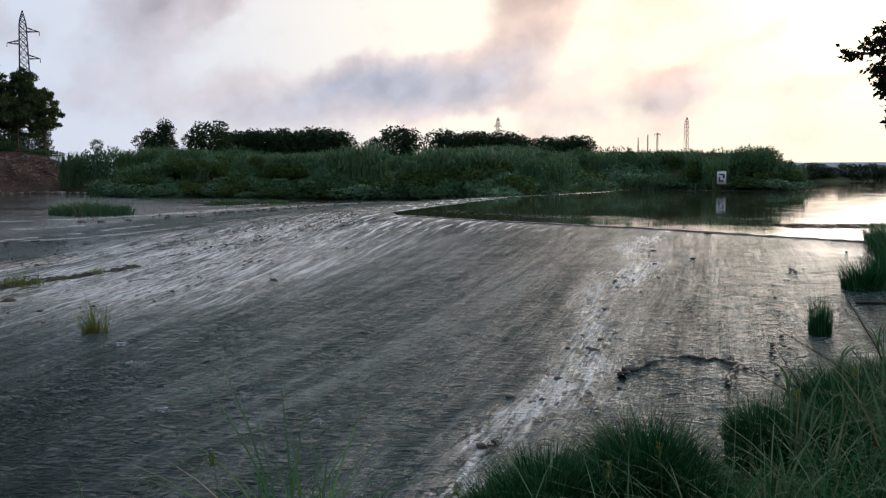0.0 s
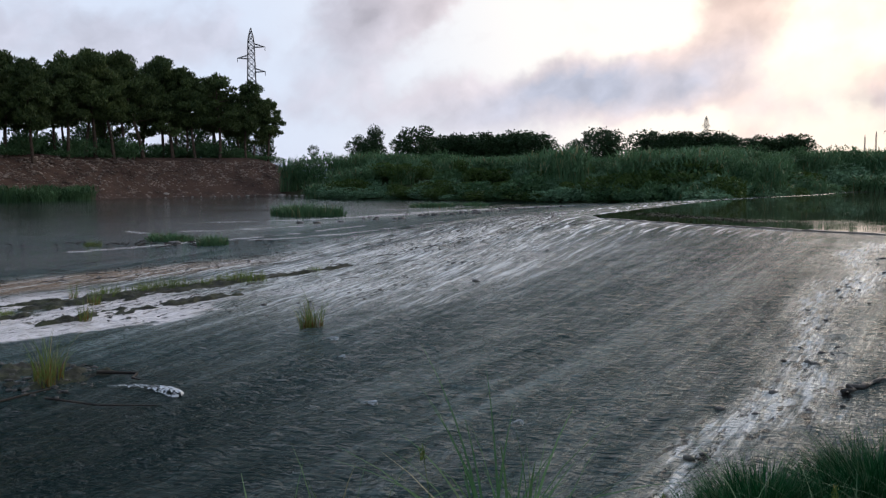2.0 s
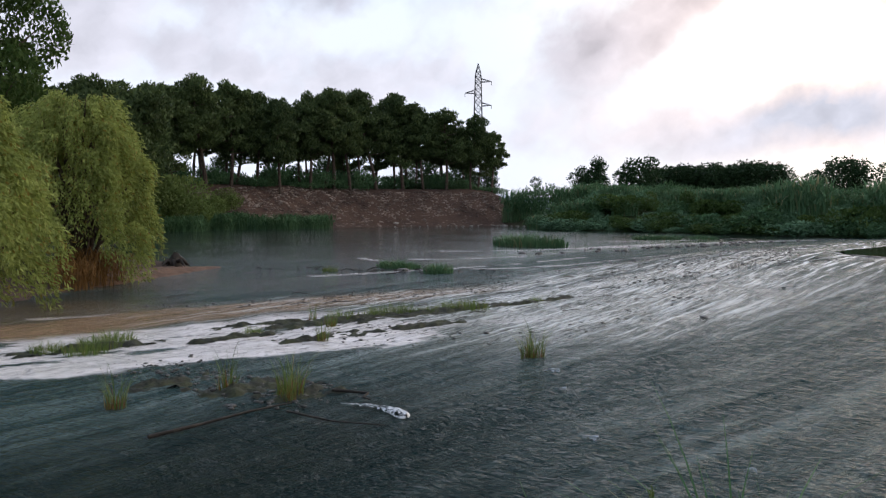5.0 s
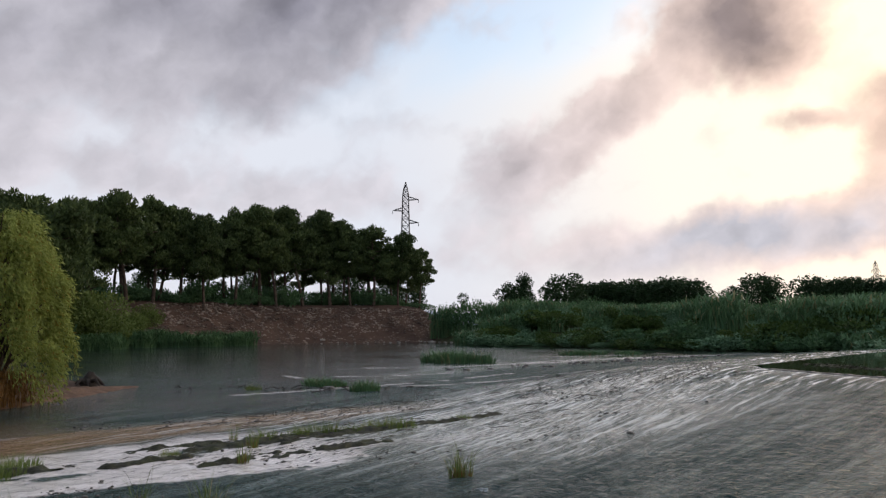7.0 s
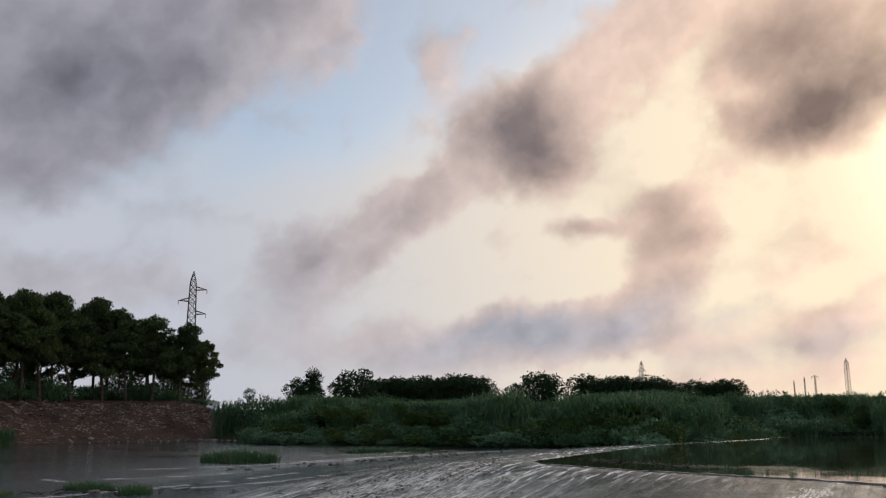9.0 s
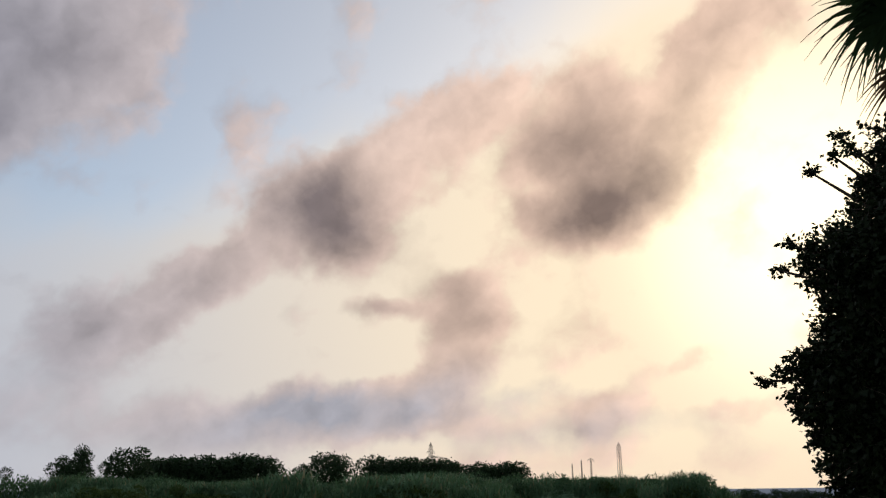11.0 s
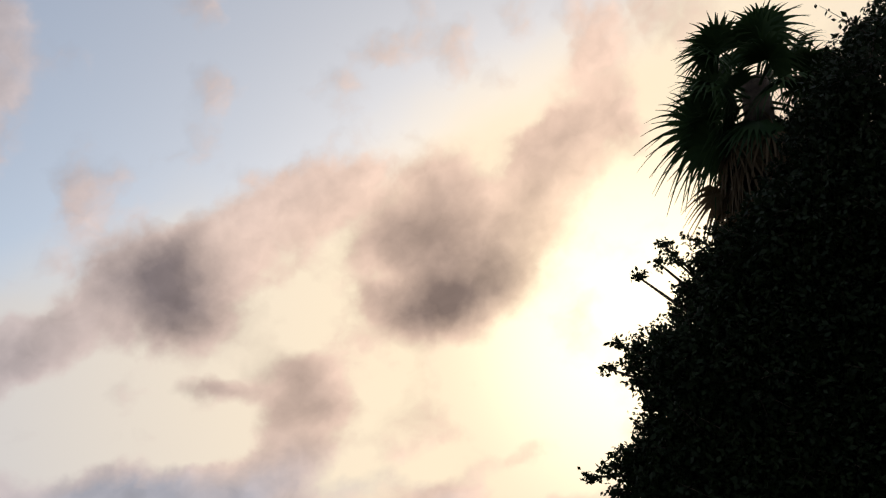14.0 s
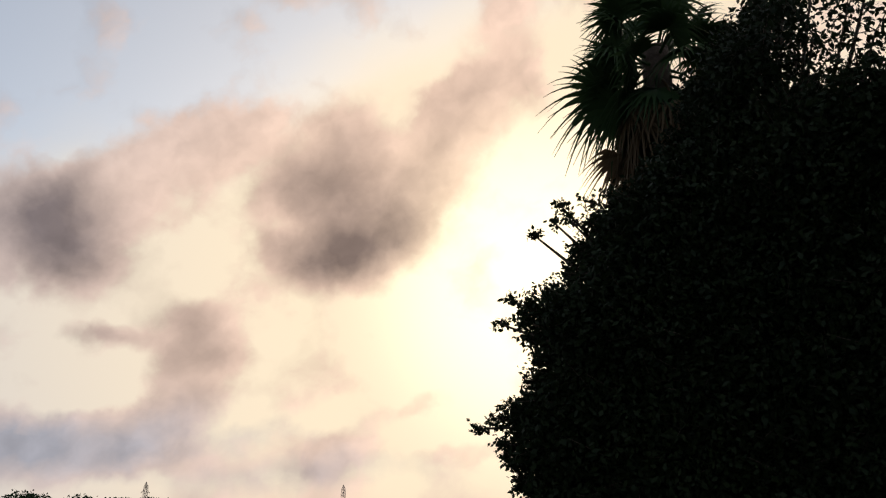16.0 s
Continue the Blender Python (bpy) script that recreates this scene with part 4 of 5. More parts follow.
def build_far_trees():
    rnd = [round_tree(s, 9.0, 3.2, 3800, 0.50, None, "round", 0.16) for s in (61, 62, 63)]
    pop = round_tree(66, 9.0, 2.4, 5000, 0.34, None, "poplar", 0.1)
    palm = fan_palm_far()
    for az, r, el, wide, kind in (
            (-18.7, 205, 2.75, 1.0, 0), (-17.8, 205, 3.45, 1.0, "p"), (-15.1, 205, 3.35, 1.15, 1), (-18.2, 203, 2.4, 1.1, 2),
            (-3.2, 215, 3.1, 1.0, 2), (-2.4, 216, 3.05, 1.05, 0), (-4.6, 214, 2.45, 0.8, 1)):
        if kind == "p":
            stand_tree(pop, 9.0, az, r, el, "poplar_tree", "slender dark poplar beyond the far bank", "tree", "trees beyond the bank", wide)
        else:
            stand_tree(rnd[kind], 9.0, az, r, el, "broadleaf_tree", "rounded dark tree beyond the far bank", "tree", "trees beyond the bank", wide, az * 40)
    # a clipped-looking grove, and two lower ones
    rng = np.random.default_rng(21)
    for a0, a1, e0, e1, step, r0 in ((-13.6, -7.0, 2.72, 2.95, 0.62, 225), (0.0, 6.0, 2.85, 2.6, 0.7, 235), (6.6, 9.6, 2.4, 2.5, 0.7, 225), (-14.0, -12.5, 2.6, 2.7, 0.6, 230), (10.4, 18.0, 1.55, 1.5, 1.1, 240)):
        a = a0
        while a < a1:
            e = e0 + (e1 - e0) * (a - a0) / (a1 - a0) + 0.05 * rng.normal()
            stand_tree(rnd[rng.integers(3)], 9.0, a, r0 + 5 * rng.random(), e, "broadleaf_tree", "dense dark grove tree beyond the far bank", "tree", "grove beyond the bank", 1.25, rng.random() * 360)
            a += step * (0.8 + 0.4 * rng.random())
    # thin trees seen between the pine trunks
    a = -56.0
    while a < -24.6:
        stand_tree(rnd[rng.integers(3)], 9.0, a, shore_radius(round(a)) + 52 + 20 * rng.random(), 2.3 + 1.3 * rng.random() ** 2, "broadleaf_tree", "dim tree behind the pine trunks", "tree", "trees behind the pines", 1.0, rng.random() * 360)
        a += 0.6 + 0.9 * rng.random()
    for az, r, el in ((-21.9, 260, 2.25), (-16.5, 250, 2.62), (-16.1, 252, 2.5)):
        stand_tree(palm, 10.6, az, r, el, "palm_tree", "small far fan palm against the sky", "palm", "far palms")
    # far right shore, hazy trees
    a = 20.6
    while a < 33:
        r = 430 + 30 * rng.random()
        stand_tree(rnd[rng.integers(3)], 9.0, a, r, 0.62 + 0.14 * rng.normal() + (0.25 if abs(a - 21.4) < 0.5 else 0), "broadleaf_tree", "low dark tree on the distant shore", "tree", "trees of the distant shore", 1.5, rng.random() * 360)
        a += 0.55 + 0.4 * rng.random()


build_far_trees()


# -- lattice pylons --
def lattice(h, base_w, waist_w, top_w, bays, arms, bar=0.10):
    """A four-legged steel tower: legs, rings and cross bracing; arms as (height, reach)."""
    z = h * (1 - (1 - np.linspace(0, 1, bays + 1)) ** 1.25)
    w = np.interp(z / h, [0, 0.55, 0.92, 1], [base_w, waist_w, top_w, 0.05])
    legs, brace, arm = [], [], []
    for k in range(4):
        sx, sy = ((1, 1), (1, -1), (-1, -1), (-1, 1))[k]
        tx, ty = ((1, -1), (-1, -1), (-1, 1), (1, 1))[k]
        legs.append(tube(np.stack((sx * w / 2, sy * w / 2, z), 1), bar, 4))
        for i in range(bays):
            a, b = np.array((sx * w[i] / 2, sy * w[i] / 2, z[i])), np.array((tx * w[i + 1] / 2, ty * w[i + 1] / 2, z[i + 1]))
            c, d = np.array((tx * w[i] / 2, ty * w[i] / 2, z[i])), np.array((sx * w[i + 1] / 2, sy * w[i + 1] / 2, z[i + 1]))
            brace += [tube([a, b], bar * 0.6, 3), tube([c, d], bar * 0.6, 3), tube([d, b], bar * 0.6, 3)]
    for hh, reach in arms:
        ww = float(np.interp(hh, z, w)) / 2
        s = 1 if reach > 0 else -1
        tip = np.array((reach, 0, hh + 0.15))
        p = [tube([(s * ww, q, hh), tip], bar * 0.8, 4) for q in (-ww, ww)] + [tube([(s * ww, q, hh + 1.0), tip], bar * 0.8, 4) for q in (-ww, ww)]
        p.append(tube([tip, tip - (0, 0, 1.1)], 0.09, 5))
        arm.append(joined(p))
    return [mesh_np("leg", *q, M_STEEL) for q in legs], mesh_np("bracing", *joined(brace), M_STEEL), [mesh_np("cross_arm", *a, M_STEEL) for a in arm]


def build_pylons():
    x, y = az_place(-25.72, 262)
    z = height_at(x, y)
    h = 2.2 + 262 * math.tan(radians(9.72)) - z
    legs, brace, arms = lattice(h, 6.5, 2.5, 1.7, 19, ((h * 0.86, 4.0), (h * 0.775, -4.0), (h * 0.68, 4.0)), 0.12)
    ob = thing("pylon", pose(x, y, z - 0.2, 0, 0, 22), "grey steel lattice pylon with three cross arms", "pylon", "pylons")
    for name, me in [("leg", q) for q in legs] + [("bracing", brace)] + [("cross_arm", a) for a in arms]:
        part(name, me, ob)
    for az, r, el, w, arms_at in ((3.64, 520, 3.95, 1.9, (0.84, 0.70)), (15.75, 420, 3.80, 1.5, ()), (13.35, 520, 2.75, 0.5, ()), (13.95, 560, 2.85, 0.8, (0.95,)), (12.75, 560, 2.55, 0.5, ())):
        x, y = az_place(az, r)
        z = height_at(x, y)
        h = 2.2 + r * math.tan(radians(el)) - z
        legs, brace, arms = lattice(h, w * 1.1, w, w * 0.9, 16, [(h * q, 2.6 * s) for q in arms_at for s in (1, -1)], 0.10)
        ob = thing("pylon", pose(x, y, z - 0.2, 0, 0, 30), "distant steel lattice mast against the evening sky", "pylon", "pylons")
        for name, me in [("leg", q) for q in legs] + [("bracing", brace)] + [("cross_arm", a) for a in arms]:
            part(name, me, ob)


build_pylons()


# -- willows and the trees of the near shores --
def willow_meshes(seed, h=8.3, r=4.2, clumps=34):
    """Limbs arching outwards, each ending in a plume of hanging strands, plume over plume."""
    rng = np.random.default_rng(seed)
    wood, leaf = [], []
    for k in range(clumps):
        f = (k + 0.5) / clumps
        a = k * 2.4 + 0.4 * rng.random()
        top = h * (0.30 + 0.70 * f ** 0.7) * (0.95 + 0.07 * rng.random())
        q = r * math.sqrt(max(0.03, 1 - ((top / h - 0.42) / 0.60) ** 2)) * (0.66 + 0.26 * rng.random())
        c, s = math.cos(a), math.sin(a)
        wood.append(tube([(0.15 * c, 0.15 * s, 0), (0.4 * q * c, 0.4 * q * s, top * 0.6), (q * c, q * s, top * 0.96)], [0.14, 0.08, 0.02], 5))
        rad = r * (0.15 + 0.15 * rng.random())
        for _ in range(20):
            b, g = rng.random() * 6.28, math.sqrt(rng.random())
            x, y = q * c + g * rad * math.cos(b), q * s + g * rad * math.sin(b)
            z = top - rad * 0.8 * g * g - 0.15 * rng.random()
            length = min(z - 0.1, h * (0.06 + 0.28 * rng.random() ** 1.6))
            n = int(length * 46) + 4
            t = rng.random(n) ** 1.1
            out = 0.35 * np.sqrt(t)
            at = np.stack((x + 0.10 * rng.normal(size=n) + out * c, y + 0.10 * rng.normal(size=n) + out * s, z - t * length), 1)
            leaf.append(leaf_quads(at, 0.19, 0.055, rng, lean=np.array([[0.4 * c, 0.4 * s, -0.5]])))
    return mesh_np("trunk", *joined(wood), M_BARK, True), mesh_np("crown", *joined(leaf), M_WILLOW)


def build_left_trees():
    w1, w2 = willow_meshes(81, 8.5, 3.0, 40), willow_meshes(82, 7.2, 3.0, 38)
    for me, x, y, s, spin in ((w1, -31.0, 24.9, 1.0, 0), (w2, -24.9, 15.2, 1.0, 50)):
        z = height_at(x, y)
        ob = tree_from(me, pose(x, y, z - 0.1, 0, 0, spin) @ Matrix.Diagonal((s, s, s, 1)), "willow_tree", "drooping yellow-green willow at the water's edge", "tree", "willows")
    tall = round_tree(85, 9.0, 2.1, 26000, 0.16, M_POPLAR, "round", 0.12)
    x, y = -38.5, 26.0
    z = height_at(x, y)
    tree_from(tall, pose(x, y, z - 0.1) @ Matrix.Diagonal((1.45, 1.45, 2.05, 1)), "poplar_tree", "tall green poplar rising behind the willows", "tree", "willows")
    # dry brown reeds hanging at the willow's foot
    dry = reed_mesh(90, 1.2, 0.8, 1.9, 150, 0.045, M_DRYREED)
    for x, y, s in ((-29.6, 24.0, 1.0), (-30.2, 25.6, 0.9), (-28.8, 22.6, 0.8)):
        ob = new("dry_reeds", dry)
        ob.matrix_world = pose(x, y, height_at(x, y) - 0.05, 0, 0, 40) @ Matrix.Scale(s, 4)
        tagged(ob, "dry orange-brown reeds under the willow", "reeds", "dry reeds")
    bushes = [bush_mesh(s, 2.3, 3.2, 3400, 0.22, M_OLIVE) for s in (91, 92)]
    for i, (x, y, s) in enumerate(((-40, 33.5, 0.9), (-47, 38, 0.9), (-56, 44, 0.9), (-98, 92, 2.7), (-97.5, 95.5, 2.2), (-101, 99, 2.3), (-100, 104, 1.7), (-100.5, 108, 1.2), (-102, 113, 1.2))):
        ob = new("shrub", bushes[i % 2])
        ob.matrix_world = pose(x, y, height_at(x, y) - 0.1, 0, 0, i * 70) @ Matrix.Scale(s, 4)
        tagged(ob, "green shrub on the shore beside the willows", "shrub", "shrubs by the willows")
    # reed belt along the left shore
    rng = np.random.default_rng(17)
    reeds = [reed_mesh(s, 2.6, 1.8, 3.0, 260, 0.10, M_BUSH) for s in (55, 56, 57)]
    for x, y, nx, ny in along([(-94, 89), (-97, 103), (-94, 118), (-91.5, 127)], 1.9, rng, 1.2):
        ob = new("reed_clump", reeds[rng.integers(3)])
        px, py = x + 1.0, y - 0.5
        z = max(height_at(px, py), LOW - 0.3)
        ob.matrix_world = pose(px, py, z - 0.05, 0, 0, rng.random() * 360) @ Matrix.Diagonal((1.1, 1.1, 0.75 + 0.5 * rng.random(), 1))
        tagged(ob, "dark green reeds standing along the shore", "reeds", "reeds of the left shore", "stuff")


build_left_trees()


# -- fan palm --
def fan_leaf(m, seed, radius=0.9, dead=False, stalk=0.95, spread=125, hang=0.85):
    """A palm fan in the palm's space: petiole and some forty split segments whose tips hang."""
    rng = np.random.default_rng(seed)
    rot, at = np.array(m.to_3x3()), np.array(m.translation)
    pieces = [tube(np.array([(0, 0, 0), (0.5 * stalk, 0, 0.05), (stalk, 0, 0.0)]) @ rot.T + at, [0.026, 0.020, 0.014], 5)]
    n = max(14, int(38 * spread / 125))
    for k in range(n):
        a = radians(-spread + 2 * spread * k / (n - 1))
        L = radius * (0.78 + 0.22 * math.cos(a * 0.6)) * (0.88 + 0.2 * rng.random())
        t = np.linspace(0, 1, 8)
        dirv = np.array((math.cos(a), math.sin(a), 0.10 * (-1) ** k - 0.22 * abs(math.sin(a))))
        mid = (np.array((stalk, 0, 0.0)) + dirv * (t * L)[:, None]) @ rot.T + at
        mid[:, 2] -= (1.5 if dead else hang) * L * np.clip(t - 0.40, 0, 1) ** 1.6 * (0.6 + 0.8 * rng.random())
        side = rot @ np.array((-math.sin(a), math.cos(a), 0.3 * (-1) ** k))
        wd = np.interp(t, [0, 0.42, 0.62, 1], [0.012, 0.040, 0.015, 0.003])[:, None]
        v = np.stack((mid - side * wd, mid + side * wd), 1).reshape(-1, 3)
        i = np.arange(16).reshape(8, 2)
        pieces.append((v, np.stack((i[:-1, 0], i[:-1, 1], i[1:, 1], i[1:, 0]), -1)))
    return mesh_np("frond", *joined(pieces), M_DEADLEAF if dead else M_PALM)


def build_palm():
    x, y = az_place(38.4, 11.2)
    z = height_at(x, y)
    crown = 2.2 + 11.2 * math.tan(radians(31.4))
    ob = thing("palm_tree", pose(x, y, z - 0.1), "tall fan palm with drooping fronds and a dead skirt", "palm")
    H = crown - z
    t = np.linspace(0, 1, 40)
    rad = 0.24 - 0.05 * t + 0.012 * (np.arange(40) % 2)
    part("trunk", mesh_np("trunk", *tube(np.stack((0.1 * np.sin(t * 2), 0 * t, t * H), 1), rad, 12), M_BARK), ob)
    rng = np.random.default_rng(33)
    k = 0
    for ring, (count, lift) in enumerate(((4, 62), (5, 36), (6, 12), (6, -16), (6, -42))):
        for i in range(count):
            k += 1
            spin = 360 * i / count + ring * 29 + 8 * rng.normal()
            m = pose(0.1, 0, H - 0.14 * ring + 0.1, 0, 0, spin) @ pose(0.12, 0, 0, 38 * rng.normal(), -lift + 7 * rng.normal(), 0)
            part("frond", fan_leaf(m, k, 0.66, stalk=0.55), ob)
    # fronds on the river side, placed and turned broad to fit the camera's view: lean, stalk, size, drop, spread, hang
    broad = Matrix.Rotation(radians(180 - 38.4), 4, "Z")
    for i, (lean, stalk, size, low, spread, hang, dead) in enumerate(((26, 0.62, 0.66, 0.34, 120, 0.5, False), (4, 0.72, 1.0, 0.64, 75, 0.7, False), (-12, 0.60, 0.80, 0.72, 85, 0.9, False), (62, 0.80, 0.70, 0.1, 110, 0.5, False),
                                                                     (-50, 0.85, 0.66, 0.95, 62, 0.2, True), (-64, 0.95, 0.70, 1.1, 34, 0.1, True))):
        m = pose(0.1, 0, H - low) @ broad @ pose(0, 0, 0, 0, -lean, 0) @ pose(0, 0, 0, 78, 0, 0)
        part("frond", fan_leaf(m, 60 + i, size, dead, stalk, spread, hang), ob)
    for i in range(12):
        m = pose(0.1, 0, H - 0.55 - 0.25 * (i % 3), 0, 0, i * 27.7) @ pose(0.14, 0, 0, 25 * rng.normal(), 60 + 8 * rng.normal(), 0)
        part("frond", fan_leaf(m, 100 + i, 0.6, True, 0.6), ob, "dead brown hanging frond")


build_palm()


# -- the big tree beside the palm: its outline fitted to the camera's view, elevation by elevation --
EDGE_EL = [-3, 0.4, 3.3, 5.4, 7.1, 8.6, 9.7, 11.5, 13.8, 15.3, 15.8, 17, 18.8, 19.9, 21, 22.4, 23.6, 25.5, 28, 31, 34]
EDGE_AZ = [29.0, 27.8, 27.0, 26.3, 25.6, 26.7, 27.8, 28.5, 27.5, 27.9, 30.0, 31.2, 31.5, 31.8, 33.4, 35.8, 37.8, 38.6, 40.0, 43.5, 48.5]


def build_right_tree():
    rng = np.random.default_rng(44)
    cx, cy = az_place(43, 10.0)
    z = height_at(cx, cy)
    ob = thing("broadleaf_tree", pose(cx, cy, z - 0.1), "dense dark broadleaf tree overhanging the bank", "tree")
    wood, leaves = [], []
    hub = np.array((0.2, 0.2, 3.0))
    wood.append(tube([(0, 0, 0), (0.1, 0.1, 1.6), hub], [0.30, 0.25, 0.18], 9))

    def spot(az, el, r):
        x, y = az_place(az, r)
        return np.array((x - cx, y - cy, 2.2 + r * math.tan(radians(el)) - z + 0.1))

    def bough(c, s, n, twigs, reach):
        mid = (hub + c) / 2 + np.array((0, 0, 0.3))
        wood.append(tube([hub, mid, c], [0.08, 0.045, 0.012], 5))
        leaves.append(leaf_quads(in_clump(c, (s * 1.05, s * 1.05, s), n, rng, 0.2), *((0.060, 0.034) if s < 0.3 else (0.080, 0.044)), rng, droop=0.35))
        for _ in range(twigs):
            d = unit(1, rng)[0]
            d[2] = d[2] * 0.7 + 0.2
            tip = c + d * s * reach * (0.8 + 0.4 * rng.random())
            wood.append(tube([c, (c + tip) / 2 + (0, 0, 0.03), tip], [0.010, 0.006, 0.002], 3))
            t = rng.random((14, 1))
            leaves.append(leaf_quads(c + (tip - c) * (0.4 + 0.62 * t) + 0.028 * rng.normal(size=(14, 3)), 0.060, 0.034, rng, droop=0.45))
    el = -3.0
    while el < 33:
        edge = float(np.interp(el, EDGE_EL, EDGE_AZ))
        # leafy fringe, then the deep mass behind it
        bough(spot(edge + 0.8, el + 0.3 * rng.normal(), 10.0), 0.13, 60, 8, 1.35)
        bough(spot(edge + 2.2, el + 0.4 * rng.normal(), 10.1), 0.26, 330, 12, 1.3)
        bough(spot(edge + 3.4, el + 0.4 * rng.normal(), 10.2), 0.34, 620, 10, 1.3)
        az = edge + 4.4
        while az < 64:
            s = 0.55 + 0.25 * rng.random()
            thin = el > 24.5 and az > 46.5
            lace = 0.12 if thin else 1.0
            bough(spot(az, el + 0.5 * rng.normal(), 9.9 - 0.03 * (az - 28)), s * (0.75 if az < edge + 6 else 0.7 if thin else 1.0), int(1500 * s * lace), 3 if thin else 7, 1.3)
            if not thin and az > edge + 7:
                leaves.append(leaf_quads(in_clump(spot(az, el, 10.5), (s, s, s), 260, rng, 0.1), 0.24, 0.15, rng, droop=0.3))
            az += 3.8 * (0.8 + 0.4 * rng.random())
        el += 1.3
    # loose sprigs standing off the crown
    for az, el, s in ((31.3, 21.6, 0.07), (30.7, 20.6, 0.06), (29.4, 19.7, 0.04), (31.9, 20.6, 0.10), (33.4, 21.6, 0.10), (35.0, 21.8, 0.12), (25.1, 7.2, 0.06), (26.7, 14.0, 0.07), (27.4, 15.6, 0.06)):
        bough(spot(az, el, 10.0), s, 10, 5, 1.7)
    part("trunk", mesh_np("trunk", *joined(wood), M_BARK, True), ob)
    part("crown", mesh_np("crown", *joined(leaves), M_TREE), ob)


build_right_tree()

# ---- the weir: crest, stones, tufts, islets ----


def ribbon(line, half, top, thick, step=0.35, wobble=0.04):
    """A slab along a line, its edges worn."""
    rng = np.random.default_rng(3)
    p = np.array(along(line, step, rng)[::1])
    n = len(p)
    w = half * (1 + wobble * 4 * (rng.random(n) - 0.5))
    z = top + wobble * (rng.random(n) - 0.5)
    l, r = p[:, :2] + p[:, 2:] * w[:, None], p[:, :2] - p[:, 2:] * w[:, None]
    v = np.concatenate([np.column_stack((q, zz)) for q, zz in ((l, z - thick), (l, z), (r, z), (r, z - thick))])
    i = np.arange(n - 1)
    f = np.concatenate([np.stack((i + a * n, i + 1 + a * n, i + 1 + b * n, i + b * n), -1) for a, b in ((0, 1), (1, 2), (2, 3), (3, 0))])
    return v, f


def build_crest():
    v, f = ribbon(CREST[1:6], 0.16, 0.035, 0.9)
    tagged(new("weir_crest", mesh_np("weir_crest", v, f, M_CONCRETE)), "worn dark concrete lip of the weir", "weir", kind="structure")


build_crest()


def small_things():
    rng = np.random.default_rng(12)
    rocks = [stone_mesh("rock", M_STONE, k) for k in range(4)]

    def rock(x, y, r, sink=0.35, label="dark wet stone breaking the thin water", flat=0.6):
        z = level_at(x, y)
        ob = new("rock", rocks[rng.integers(4)])
        r *= 0.42 if y < 30 else 0.7
        ob.matrix_world = pose(x, y, z + r * 0.6 * flat * (0.5 - sink), 0, 0, rng.random() * 360) @ Matrix.Diagonal((r, r * 0.75, r * flat, 1))
        tagged(ob, label, "rock", "stones of the apron")
    for x, y, r in ((-5.0, 25.1, 0.28), (10.3, 33.2, 0.30), (7.5, 25.6, 0.24), (12.2, 25.8, 0.14), (-6.2, 15.7, 0.10), (-24.5, 58.2, 0.5), (-22.2, 60.5, 0.4), (-22.8, 38.2, 0.5),
                    (-9.4, 10.3, 0.2), (-8.6, 12.2, 0.16), (3.4, 19.8, 0.14)):
        rock(x, y, r)
    # a rough scatter too small to count
    bm = bmesh.new()
    bmesh.ops.create_icosphere(bm, subdivisions=1, radius=1.0)
    ov = np.array([v.co[:] for v in bm.verts])
    of = np.array([[v.index for v in f.verts] for f in bm.faces])
    bm.free()

    def scatter(name, mat, spots, label, category):
        pieces = []
        for x, y, z, r in spots:
            q = ov * (1 + 0.35 * (rng.random((len(ov), 1)) - 0.5)) * r * np.array((1.3, 0.9, 0.55))
            a = rng.random() * 6.28
            c, s = math.cos(a), math.sin(a)
            q = np.column_stack((q[:, 0] * c - q[:, 1] * s, q[:, 0] * s + q[:, 1] * c, q[:, 2])) + (x, y, z)
            pieces.append((q, of))
        tagged(new(name, mesh_np(name, *joined(pieces), mat)), label, category, kind="stuff")
    v, u = -27 + 14.5 * rng.random(9000), -(12 + 46 * rng.random(9000) ** 0.8)
    x, y = v * ACROSS[0] + u * FLOW[0], v * ACROSS[1] + u * FLOW[1]
    ok = (crest_distance(x, y) > 0.4) & (vnoise(v * 0.6, u * 0.16) > 0.45) & (rng.random(9000) < (-12.5 - v) / 6)
    x, y = x[ok][:1300], y[ok][:1300]
    spots = list(zip(x, y, water_level(x, y) - 0.008, 0.022 + 0.055 * rng.random(len(x)) ** 2))
    for k in range(40):
        u = -(9 + 20 * rng.random())
        v = -2.0 + 0.35 * rng.normal()
        x, y = v * ACROSS[0] + u * FLOW[0], v * ACROSS[1] + u * FLOW[1]
        spots.append((x, y, level_at(x, y) - 0.01, 0.03 + 0.05 * rng.random()))
    for k in range(420):
        q = rng.random()
        x, y = -13.4 + 5.0 * q + 0.25 * rng.normal(), 12.2 - 0.8 * q + 0.55 * rng.normal()
        spots.append((x, y, level_at(x, y) - 0.004, 0.012 + 0.05 * rng.random() ** 3))
    for k in range(26):
        q = rng.random()
        x, y = 9.4 - 4.6 * q + 0.25 * rng.normal(), 23 - 10.5 * q
        spots.append((x, y, level_at(x, y) - 0.012, 0.02 + 0.03 * rng.random()))
    for k in range(45):
        q = rng.random() ** 0.7
        x, y = -23.5 + 12 * q + 1.6 * rng.normal(), 57 + 36 * q + 2.0 * rng.normal()
        spots.append((x, y, level_at(x, y) + 0.02, 0.12 + 0.16 * rng.random()))
    scatter("pebbles", M_STONE, spots, "small dark wet stones strewn over the apron", "stones")
    # stony face of the embankment
    az = -24.0 - 26 * rng.random(16000)
    r = np.interp(az, [-50, -46, -36, -24], [98, 104, 130, 150]) + 45 * rng.random(16000)
